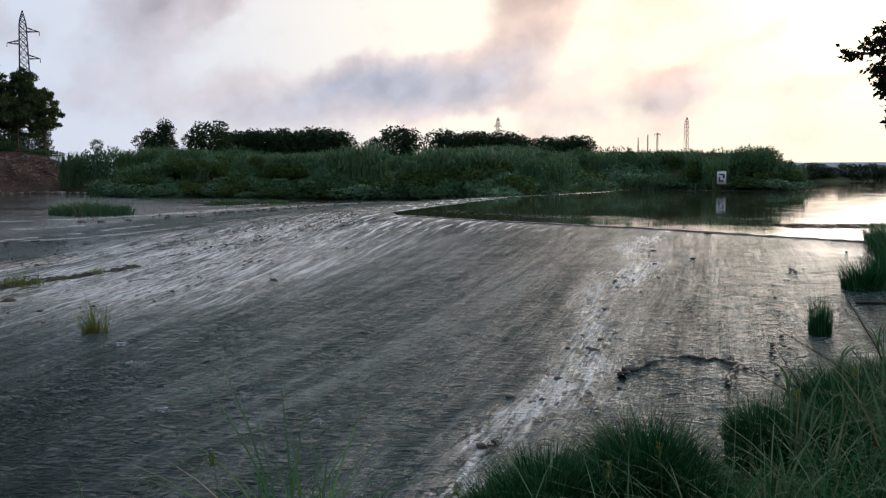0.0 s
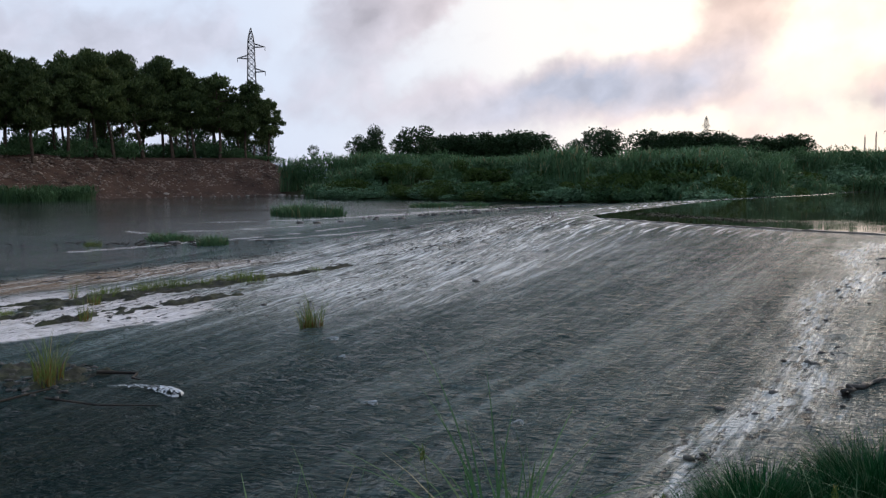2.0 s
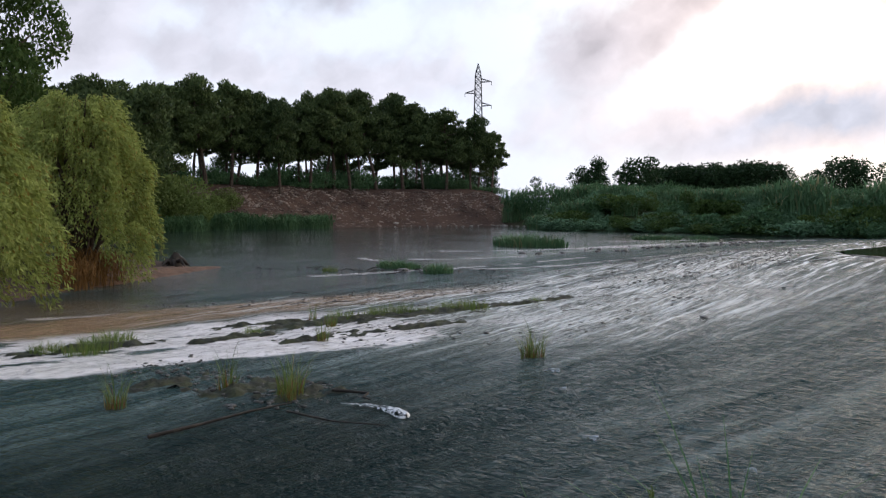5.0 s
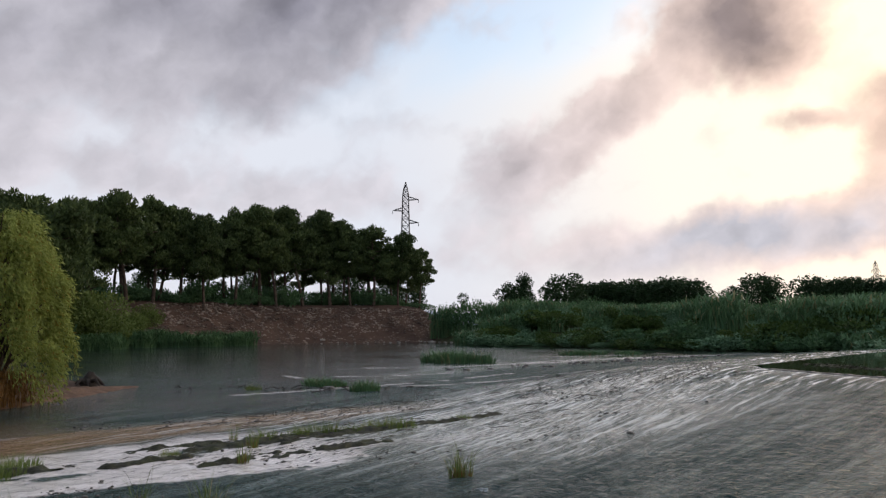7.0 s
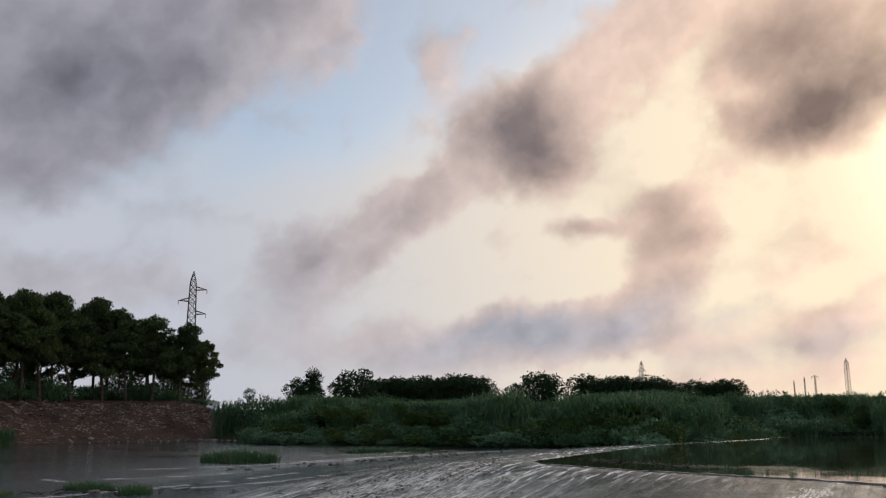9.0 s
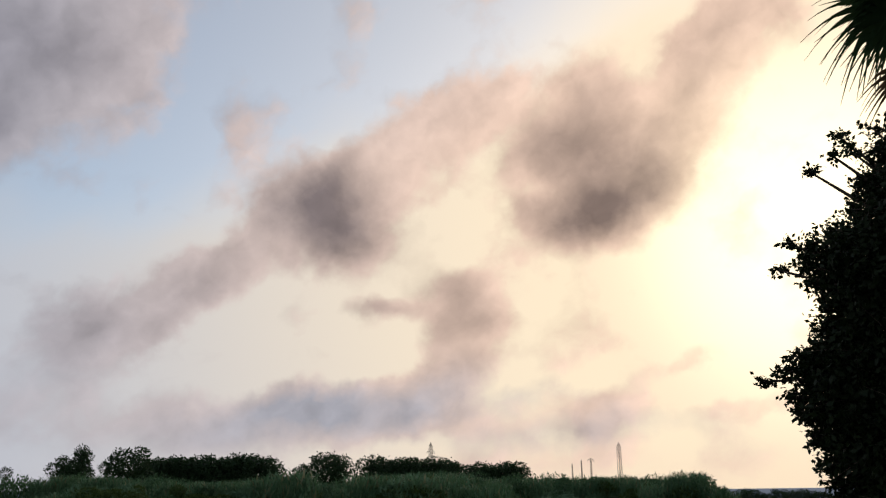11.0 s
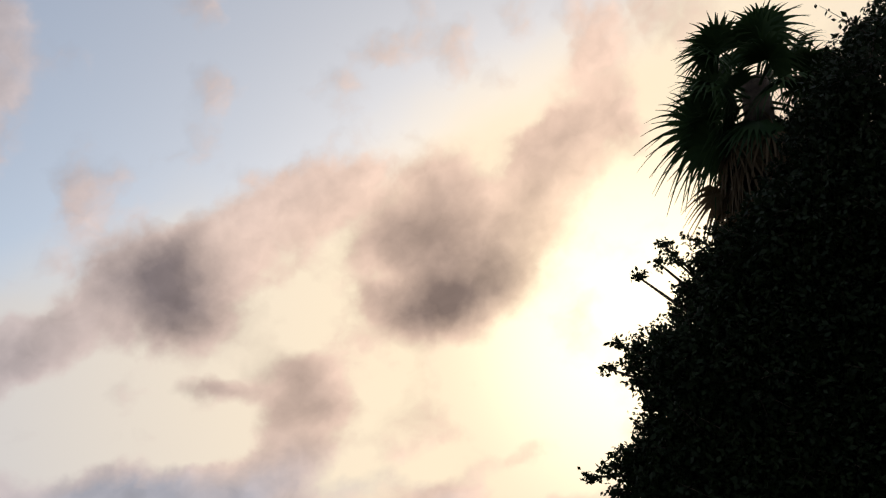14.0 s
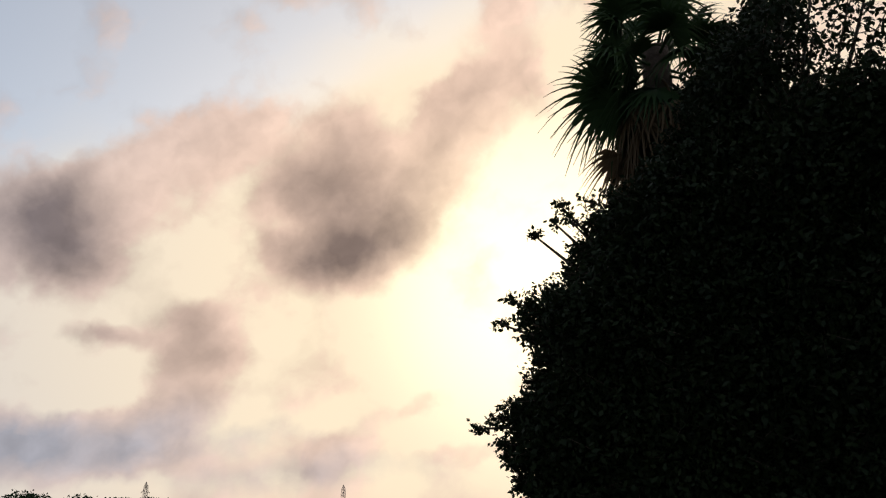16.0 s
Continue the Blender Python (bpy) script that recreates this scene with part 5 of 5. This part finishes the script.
    x, y = r * np.sin(np.radians(az)), r * np.cos(np.radians(az))
    d = seg_distance(x, y, RIVER, True)[0]
    ok = ~inside(x, y, RIVER) & (d < 13) & (d > 0.4) & (rng.random(16000) < 0.35 + 0.65 * sstep(d, 4, 8))
    x, y = x[ok][:6500], y[ok][:6500]
    spots = list(zip(x, y, land(x, y) + 0.03, 0.13 + 0.22 * rng.random(len(x)) ** 2))
    scatter("riprap", M_RIPRAP, spots, "reddish stones facing the embankment slope", "stones")
    shore = []
    for x, y, nx, ny in along([(-88, 142), (-81, 152), (-73, 160), (-62, 156)], 1.5, rng, 1.1):
        shore.append((x, y, height_at(x, y) + 0.12, 0.2 + 0.5 * rng.random() ** 2))
    scatter("shore_stones", M_PALESTONE, shore, "pale and dark boulders along the waterline", "stones")
    # flood-borne litter on the shallows
    twig = []
    for k in range(120):
        v, u = -29 + 13 * rng.random(), -(14 + 30 * rng.random())
        x, y = v * ACROSS[0] + u * FLOW[0], v * ACROSS[1] + u * FLOW[1]
        z = level_at(x, y) + 0.02
        a, L = 1.25 + 0.5 * rng.normal(), 0.25 + 0.8 * rng.random()
        dx, dy = math.cos(a) * L, math.sin(a) * L
        twig.append(tube([(x, y, z), (x + dx * 0.5, y + dy * 0.5 + 0.04, z + 0.02), (x + dx, y + dy, z)], [0.014, 0.012, 0.006], 4))
    for k in range(60):
        q = rng.random()
        x, y = -29 + 15 * q + rng.normal(), 36 + 5 * q + 1.2 * rng.normal()
        z = LOW + 0.01
        a, L = rng.random() * 3.1, 0.15 + 0.5 * rng.random()
        twig.append(tube([(x, y, z), (x + L * 0.5 * math.cos(a), y + L * 0.5 * math.sin(a), z + 0.05), (x + L * math.cos(a), y + L * math.sin(a), z + 0.10 * rng.random())], [0.03, 0.025, 0.012], 4))
    tagged(new("flood_litter", mesh_np("flood_litter", *joined(twig), M_WOOD)), "dark twigs and drift caught in the shallows", "twigs", kind="stuff")
    # long branches lying in the water
    for pts, r in ((((-9.1, 8.3), (-8.95, 9.2), (-8.85, 10.1), (-8.6, 10.8)), 0.03), (((-8.6, 11.9), (-8.0, 12.1), (-7.9, 11.8), (-7.7, 11.7)), 0.03), (((8.7, 17.9), (9.6, 17.6), (10.4, 17.0)), 0.04), (((-8.3, 10.3), (-7.3, 10.1), (-6.6, 10.4)), 0.018)):
        p3 = [(x, y, level_at(x, y) + 0.03 + 0.02 * math.sin(5 * x)) for x, y in pts]
        tagged(new("branch", mesh_np("branch", *tube(p3, np.linspace(r, r * 0.4, len(p3)), 6), M_WOOD, True)), "dark waterlogged branch lying in the shallows", "branch", "drift branches")


small_things()


def algae_mat(name, cx, cy, length, width, seed, lift=0.03, mat=None, label="dark weed and gravel bar in the shallows", turn=0.0):
    """A flat, ragged bar of silt and weed drawn out along the flow."""
    rng = np.random.default_rng(seed)
    n, m = 70, 20
    s, t = np.meshgrid(np.linspace(-1, 1, n), np.linspace(-1, 1, m), indexing="ij")
    u, v = s * length / 2, t * width / 2
    u, v = u * math.cos(turn) - v * math.sin(turn), u * math.sin(turn) + v * math.cos(turn)
    x, y = cx + v * ACROSS[0] - u * FLOW[0], cy + v * ACROSS[1] - u * FLOW[1]
    edge = 1 - np.maximum(np.abs(s), np.abs(t)) ** 2
    z = water_level(x, y) - 0.05 + (0.03 + lift) * edge * 1.6 + (0.30 if mat is None else 0.22) * (fbm(x * 4.2 + seed, y * 2.8) - 0.5)
    i = np.arange(n * m).reshape(n, m)
    f = np.stack((i[:-1, :-1], i[1:, :-1], i[1:, 1:], i[:-1, 1:]), -1).reshape(-1, 4)[:, ::-1]
    ob = new(name, mesh_np(name, np.stack((x, y, z), -1).reshape(-1, 3), f, mat or M_MOSS, True))
    return tagged(ob, label, "silt bar", "silt bars")


def tuft_mesh(seed, r, h, n, width=0.012, mat=None, bend=0.3):
    rng = np.random.default_rng(seed)
    a, q = rng.random(n) * 6.28, r * np.sqrt(rng.random(n))
    base = np.stack((q * np.cos(a), q * np.sin(a), -0.03 + 0 * a), 1)
    tall = h * (0.45 + 0.75 * rng.random(n)) * (1.05 - 0.35 * q / r)
    return mesh_np("grass_tuft", *blades(base, tall, width, rng, bend, 4, heading=a), mat or M_TUFT)


def build_tufts():
    for i, (x, y, ln, w) in enumerate(((-13.0, 22.8, 6.5, 1.3), (-14.2, 20.0, 5.0, 1.1), (-12.2, 24.6, 4.0, 0.8), (-12.6, 17.2, 3.4, 0.6), (-11.6, 19.8, 4.5, 0.6), (-10.1, 11.7, 2.4, 1.1), (-11.6, 11.0, 2.2, 0.8), (-9.0, 11.6, 1.6, 0.8), (-16.2, 13.2, 3.6, 0.7), (-11.0, 27.5, 4.5, 0.5), (-14.5, 16.0, 3.0, 0.5), (-15.5, 18.2, 3.2, 0.5))):
        algae_mat("silt_bar", x, y, ln, w, i)
    algae_mat("mud_bank", -32.2, 29.4, 13.5, 3.2, 50, 0.14, M_MUD, "reddish mud bank at the willow's foot", -0.65)
    stump = [tube([(0, 0, -0.2), (0.05, 0, 0.3), (0.12, 0.05, 0.75)], [0.50, 0.36, 0.16], 9)]
    rng = np.random.default_rng(33)
    for k in range(8):
        a, q = k * 0.8 + 0.3 * rng.random(), 0.6 + 0.4 * rng.random()
        stump.append(tube([(0.2 * math.cos(a), 0.2 * math.sin(a), 0.45 * rng.random() + 0.1), (0.6 * q * math.cos(a), 0.6 * q * math.sin(a), 0.35), (q * math.cos(a), q * math.sin(a), 0.02)], [0.16, 0.10, 0.03], 6))
    ob = new("tree_stump", mesh_np("tree_stump", *joined(stump), M_WOOD, True))
    ob.matrix_world = pose(-34.6, 33.9, LOW + 0.08, 0, 0, 30)
    tagged(ob, "dark uprooted stump on the mud bank", "stump")
    thin = [tuft_mesh(s, 0.17, 0.95, 46, 0.012, M_TUFT, 0.45) for s in (101, 102, 103)]
    brown_base = tuft_mesh(109, 0.15, 0.34, 40, 0.014, M_DRYREED, 0.4)
    wide = [tuft_mesh(s, 0.55, 0.50, 260, 0.014, M_TUFT, 0.5) for s in (104, 105)]
    for x, y, s, k in ((-6.9, 16.9, 1.0, 0), (-9.1, 11.4, 1.0, 1), (-10.4, 11.3, 0.85, 2), (-12.3, 16.7, 0.7, 0), (-13.6, 18.9, 0.7, 1), (-9.3, 11.6, 0.7, 2), (-7.0, 16.8, 0.8, 1), (-11.0, 9.4, 0.8, 0), (-14.9, 19.8, 0.6, 2), (-8.9, 11.1, 0.6, 0)):
        ob = new("grass_tuft", thin[k])
        ob.matrix_world = pose(x, y, level_at(x, y), 0, 0, 77 * x) @ Matrix.Scale(s * 1.3, 4)
        part("dry_stems", brown_base, ob, "dry brown stems at the foot")
        tagged(ob, "thin yellow-green grass tuft growing out of the apron", "grass", "tufts of the apron")
    for i, (x, y, s) in enumerate(((-12.1, 24.4, 1.1), (-12.7, 24.0, 0.8), (-13.6, 22.4, 1.0), (-13.9, 21.6, 0.8), (-14.3, 20.4, 0.9), (-12.9, 22.9, 0.7), (-16.1, 13.4, 0.9), (-15.7, 12.7, 0.9), (-16.5, 14.2, 0.9), (-14.6, 16.9, 0.5), (-16.6, 12.4, 0.7), (-11.1, 27.4, 0.5), (-26.0, 36.2, 0.8))):
        ob = new("grass_tuft", wide[i % 2])
        ob.matrix_world = pose(x, y, level_at(x, y), 0, 0, 50 * i) @ Matrix.Scale(s, 4)
        tagged(ob, "low spreading grass tuft on a silt bar", "grass", "tufts of the apron")
    isl = [tuft_mesh(s, 1.0, 0.75, 700, 0.05, M_REED, 0.5) for s in (106, 107)]
    for i, (x, y, sx, sz) in enumerate(((-24.6, 40.3, 1.0, 0.75), (-23.6, 39.9, 0.8, 0.65), (-20.5, 37.8, 0.85, 0.9), (-29.6, 70.8, 2.4, 2.0), (-27.4, 71.2, 1.8, 1.7), (-31.0, 71.5, 1.8, 1.8), (-24.0, 96, 3.0, 1.0), (-19.5, 99, 2.0, 0.8))):
        ob = new("reed_islet", isl[i % 2])
        ob.matrix_world = pose(x, y, level_at(x, y) - 0.02, 0, 0, 40 * i) @ Matrix.Diagonal((sx, sx * 0.8, sz, 1))
        tagged(ob, "small green islet of reeds standing in the water", "reeds", "islets in the river")


build_tufts()


def build_foam():
    """White water breaking over hidden stones."""
    rng = np.random.default_rng(8)
    for cx, cy, L, W, ang in ((-7.15, 11.1, 1.45, 0.40, -6), (-3.75, 11.15, 0.26, 0.12, 0), (-6.0, 15.6, 0.34, 0.12, 10), (-1.6, 10.6, 0.16, 0.07, 0), (-5.2, 14.0, 0.14, 0.06, 0)):
        n, m = 90, 26
        s, t = np.meshgrid(np.linspace(0, 1, n), np.linspace(-1, 1, m), indexing="ij")
        wd = W * (0.18 + 0.82 * s ** 1.5) * np.sqrt(np.clip(1 - (np.clip(s - 0.86, 0, 1) / 0.14) ** 2, 0.02, 1))
        x = (s - 0.6) * L
        y = t * wd / 2 + L * (0.16 - 0.62 * (s - 0.42) ** 2)
        z = 0.05 * (1 - t ** 2) * (0.3 + s) + 0.07 * (fbm(x * 9, y * 9 + cx) - 0.5) - 0.012
        a = radians(ang)
        v = np.stack((cx + x * math.cos(a) - y * math.sin(a), cy + x * math.sin(a) + y * math.cos(a), level_at(cx, cy) + z + 0.01), -1).reshape(-1, 3)
        i = np.arange(n * m).reshape(n, m)
        f = np.stack((i[:-1, :-1], i[1:, :-1], i[1:, 1:], i[:-1, 1:]), -1).reshape(-1, 4)
        sx, tx = np.repeat(np.linspace(0, 1, n - 1), m - 1), np.tile(np.linspace(-1, 1, m - 1), n - 1)
        torn = fbm(sx * L * 14 + cx, tx * W * 14, 3) + 0.25 * rng.random(len(f))
        f = f[torn < 0.50 + 0.22 * sx + 0.20 * tx]
        tagged(new("foam_patch", mesh_np("foam_patch", v, f, M_FOAM, True)), "white foam where the water breaks over a stone", "foam", "foam")


build_foam()


# ---- near bank ----
def near_bank():
    rng = np.random.default_rng(61)
    # rounded clumps of fine dark grass at the water's edge: place, radius, height
    def bundle(seed):
        """One sector of a domed clump: upright in the middle, bowing at the rim."""
        g = np.random.default_rng(seed)
        n, r = 620, 0.48
        a, q = radians(72) * g.random(n), r * np.sqrt(g.random(n))
        base = np.stack((q * np.cos(a), q * np.sin(a), -0.03 + 0 * a), 1)
        tall = 0.80 * np.sqrt(1 - 0.62 * (q / r) ** 2) * (0.82 + 0.25 * g.random(n))
        return mesh_np("sheaf", *blades(base, tall, 0.015, g, 0.42, 4, heading=a), M_GRASS)
    bundles = [bundle(s) for s in (110, 111)]
    for i, (x, y, s, sz) in enumerate(((0.95, 7.5, 1.0, 0.95), (2.0, 8.1, 1.15, 1.1), (1.5, 7.7, 0.9, 0.85), (3.5, 9.0, 0.9, 1.1), (3.95, 8.9, 0.9, 1.0), (4.9, 10.3, 1.2, 1.15), (5.7, 11.0, 1.2, 1.1), (0.55, 7.1, 0.8, 0.8), (2.3, 7.5, 0.7, 0.7))):
        ob = thing("grass_clump", pose(x, y, max(height_at(x, y), LOW) - 0.02, 0, 0, 61 * i) @ Matrix.Diagonal((s, s, sz, 1)), "rounded clump of dark green grass at the water's edge", "grass", "grass clumps of the bank")
        for k in range(5):
            part("sheaf", bundles[k % 2], ob).matrix_local = pose(0, 0, 0, 0, 0, 72 * k)
    sedge = [tuft_mesh(s, 0.40, 1.15, 900, 0.014, M_GRASS, 0.3) for s in (112, 113)]
    for i, (x, y, s, sz) in enumerate(((6.9, 15.5, 0.5, 0.75), (9.7, 19.6, 1.2, 0.75), (10.6, 19.9, 1.4, 0.9), (11.6, 20.8, 1.6, 1.0), (8.6, 15.9, 0.6, 0.3), (12.6, 23.5, 1.6, 0.8), (13.8, 26.2, 1.7, 0.8), (9.2, 16.4, 0.8, 0.4), (14.8, 28.5, 1.7, 0.8))):
        ob = new("sedge_clump", sedge[i % 2])
        ob.matrix_world = pose(x, y, max(height_at(x, y), level_at(x, y)) - 0.03, 0, 0, 47 * i) @ Matrix.Diagonal((s, s, sz, 1))
        tagged(ob, "upright dark green sedge standing in the shallows", "grass", "sedges of the bank")
    # the long grass of the bank
    n = 30000
    x, y = -4 + 18 * rng.random(n), 1.2 + 17 * rng.random(n)
    edge = np.interp(x, [-4, -3, 1, 3.3, 5.5, 7.5, 10.5, 16], [5.8, 6, 7.2, 9, 11, 14, 20, 28])
    right = sstep(x - 0.12 * y, -0.6, 1.0)
    keep = (y < edge - 0.1) & (rng.random(n) < 0.04 + 0.96 * right) & (np.hypot(x, y) > 2.2) & (y > edge - 5.5) & ((y < edge - 1.25) | (x > 3.6))
    x, y = x[keep], y[keep]
    z = land(x, y) - 0.03
    tall = np.interp(x, [-4, 0.6, 1.0, 3.5, 6], [0.5, 0.55, 0.75, 0.90, 1.05]) * (1 - 0.55 * band(np.degrees(np.arctan2(x, y)), 16.0, 18.8, 0.6))
    tagged(new("long_grass", mesh_np("long_grass", *blades(np.stack((x, y, z), 1), tall, 0.015, rng, 0.9, 5), M_GRASS)), "long bent green grass covering the bank", "grass", kind="stuff")
    # paler blades arching out of the mass
    k = 260
    bx = 0.6 + 5.2 * rng.random(k)
    by = np.interp(bx, [-4, -3, 1, 3.3, 5.5, 7.5], [5.8, 6, 7.2, 9, 11, 14]) - 0.3 - 2.6 * rng.random(k)
    tagged(new("arching_grass", mesh_np("arching_grass", *blades(np.stack((bx, by, land(bx, by)), 1), 0.95, 0.020, rng, 1.2, 7), M_REED)), "paler green blades arching out of the bank grass", "grass", kind="stuff")
    # reeds in front: broad blades and bare stalks
    for cx, cy, hh, k in ((-0.92, 5.0, 1.65, 24), (-1.95, 5.0, 1.35, 8), (-2.4, 4.9, 1.2, 6), (-0.74, 4.9, 1.5, 20), (3.9, 7.2, 1.3, 9), (3.2, 7.0, 1.05, 8), (4.5, 7.7, 1.4, 10), (3.5, 8.2, 1.3, 8), (4.2, 8.6, 1.45, 9), (5.0, 9.2, 1.5, 10), (2.7, 6.4, 0.95, 8), (3.9, 6.6, 1.2, 9), (4.8, 8.4, 1.5, 9)):
        b = np.stack((cx + 0.07 * rng.normal(size=k), cy + 0.07 * rng.normal(size=k), height_at(cx, cy) - 0.02 + 0 * rng.random(k)), 1)
        ob = new("reed_plant", mesh_np("reed_plant", *joined((blades(b, hh, 0.032, rng, 0.40, 7), blades(b + (0, 0, 0.3), hh * 0.6, 0.032, rng, 0.9, 7))), M_STRAW if cx < 0 else M_REED))
        tagged(ob, "young green reed with long pointed blades", "reed", "reeds of the near bank")
    for cx, cy, hh, lean in ((-1.28, 5.0, 1.3, 0.10), (1.05, 5.6, 1.0, -0.06), (1.6, 6.0, 1.05, 0.05), (3.0, 7.6, 1.1, -0.2), (3.6, 8.0, 1.2, -0.3), (0.3, 6.2, 0.8, 0.2)):
        z0 = height_at(cx, cy)
        t = np.linspace(0, 1, 7)
        stem = tube(np.stack((cx - lean * t ** 2, cy + 0 * t, z0 - 0.02 + hh * t), 1), 0.004 - 0.002 * t, 4)
        ob = thing("grass_stalk", pose(0, 0, 0), "dry pale grass stalk with a seed head", "grass", "stalks of the near bank")
        ob.location = (cx, cy, z0)
        part("stem", mesh_np("stem", stem[0] - np.array((cx, cy, z0)), stem[1], M_TUFT), ob)
        tip = np.array((-lean, 0, hh - 0.02))
        pts = tip + np.stack((0.012 * rng.normal(size=40), 0.012 * rng.normal(size=40), -0.10 * rng.random(40)), 1)
        part("seed_head", mesh_np("seed_head", *leaf_quads(pts, 0.03, 0.009, rng, lean=np.array([[0, 0, 1.0]])), M_TUFT), ob)
    # broken canes leaning over the water
    for (x0, y0), (x1, y1), z1, r in (((5.6, 10.0), (4.1, 10.6), 0.35, 0.012), ((5.7, 10.2), (5.0, 10.6), 0.75, 0.014), ((5.9, 10.4), (6.3, 10.6), 0.55, 0.010), ((4.6, 9.3), (3.4, 10.2), 0.05, 0.012), ((4.2, 9.0), (3.7, 9.5), 0.35, 0.012)):
        z0 = max(height_at(x0, y0), LOW)
        p = [(x0, y0, z0 - 0.03), ((x0 + x1) / 2, (y0 + y1) / 2, (z0 + z1) / 2 + 0.12), (x1, y1, z1)]
        b = blades(np.array([p[1]] * 3), 0.5, 0.03, rng, 1.0, 5)
        ob = thing("cane", pose(x0, y0, z0), "dark broken cane with drooping leaves", "reed", "canes of the near bank")
        part("stem", mesh_np("stem", *(lambda q: (q[0] - np.array((x0, y0, z0)), q[1]))(tube(p, [r, r * 0.8, r * 0.3], 5)), M_WOOD), ob)
        part("leaf", mesh_np("leaf", b[0] - np.array((x0, y0, z0)), b[1], M_REED), ob)


near_bank()


# ---- board on the far shore, path, weed on the pool ----
def build_board():
    x, y = az_place(17.95, 137.5)
    z = height_at(x, y)
    ob = thing("sign_board", pose(x, y, z, 0, 0, -18), "weathered white board with dark marks among the reeds", "sign")
    ox = az_place(17.95, 133.0)
    ob.location = (ox[0], ox[1], max(height_at(*ox), 0) - 0.1)
    z = ob.location[2]
    lo, hi = 1.05 - z, 2.95 - z

    def box(x0, x1, y0, y1, z0, z1):
        v = np.array([(a, b, c) for a in (x0, x1) for b in (y0, y1) for c in (z0, z1)], float)
        return v, np.array(((0, 1, 3, 2), (4, 6, 7, 5), (0, 4, 5, 1), (2, 3, 7, 6), (0, 2, 6, 4), (1, 5, 7, 3)))
    part("panel", mesh_np("panel", *box(-0.65, 0.65, -0.04, 0.04, lo, hi), M_BOARD), ob)
    for sx in (-0.5, 0.5):
        part("post", mesh_np("post", *box(sx - 0.06, sx + 0.06, 0.045, 0.16, 0, hi - 0.1), M_STEEL), ob)
    for q in ((-0.35, 0.45, hi - 0.55, hi - 0.35), (0.15, 0.45, hi - 1.0, hi - 0.55), (-0.35, 0.3, lo + 0.35, lo + 0.6), (-0.4, -0.2, lo + 0.6, hi - 0.8)):
        part("mark", mesh_np("mark", *box(q[0], q[1], -0.05, -0.041, q[2], q[3]), M_MARK), ob, "dark mark")


build_board()


def build_pool_weed():
    rng = np.random.default_rng(19)
    pieces = []
    for k in range(2600):
        q = rng.random()
        x, y = 15.0 + 6.5 * rng.random(), 36.5 + 3.2 * rng.random()
        if k % 3 == 0:
            x, y = -0.2 + 5.5 * q + 0.5 * rng.normal(), 55.5 - 9.5 * q + 0.9 * rng.normal()
        pieces.append((x, y, 0.012))
    c = np.array(pieces)
    c = c[crest_distance(c[:, 0], c[:, 1]) < -0.3]
    v, f = leaf_quads(c, 0.28, 0.12, rng)
    v[:, 2] = 0.006 + 0.12 * np.abs(v[:, 2] - 0.012)
    tagged(new("floating_weed", mesh_np("floating_weed", v, f, M_MOSS)), "floating weed along the edge of the pool", "weed", kind="stuff")


build_pool_weed()


def build_path():
    pts = []
    for az, r in ((-25.2, 171), (-24.4, 170), (-23.6, 169.5)):
        pts.append(az_place(az, r))
    v, f = ribbon(pts, 0.9, 0, 0.3, 0.6)
    v[:, 2] += land(v[:, 0], v[:, 1]) + 0.2
    tagged(new("path", mesh_np("path", v, f, M_PATH)), "pale dirt path at the end of the pines", "path", kind="structure")


build_path()


def build_broken_edge():
    """The ragged rim where a piece of the apron has broken away."""
    rng = np.random.default_rng(23)
    corner = np.array(((2.7, 12.9), (3.1, 13.6), (3.8, 14.1), (4.3, 14.05), (4.7, 13.9), (4.55, 13.1), (4.1, 12.3)))
    t = np.linspace(0, len(corner) - 1, 46)
    x = np.interp(t, np.arange(len(corner)), corner[:, 0]) + 0.05 * rng.normal(size=46)
    y = np.interp(t, np.arange(len(corner)), corner[:, 1]) + 0.05 * rng.normal(size=46)
    v, f = tube(np.stack((x, y, water_level(x, y) - 0.012 + 0.02 * rng.random(46)), 1), 0.015 + 0.045 * rng.random(46) * np.interp(t, [0, 1, 4, 6], [1.2, 1, 0.6, 0.5]), 6)
    tagged(new("broken_edge", mesh_np("broken_edge", v, f, M_STONE)), "ragged dark rim of a broken piece of apron", "edge", kind="structure")


build_broken_edge()


def build_ruffle():
    v, f = ribbon([(13, 104.5), (22, 122), (29, 143), (38.5, 142.5), (44.5, 133), (52, 128.5), (56, 131)], 1.1, 0.012, 0.05, 0.8, 0.02)
    tagged(new("ruffled_water", mesh_np("ruffled_water", v, f, M_RUFFLE)), "wind-ruffled strip of water along the far shore", "water", kind="structure")


build_ruffle()
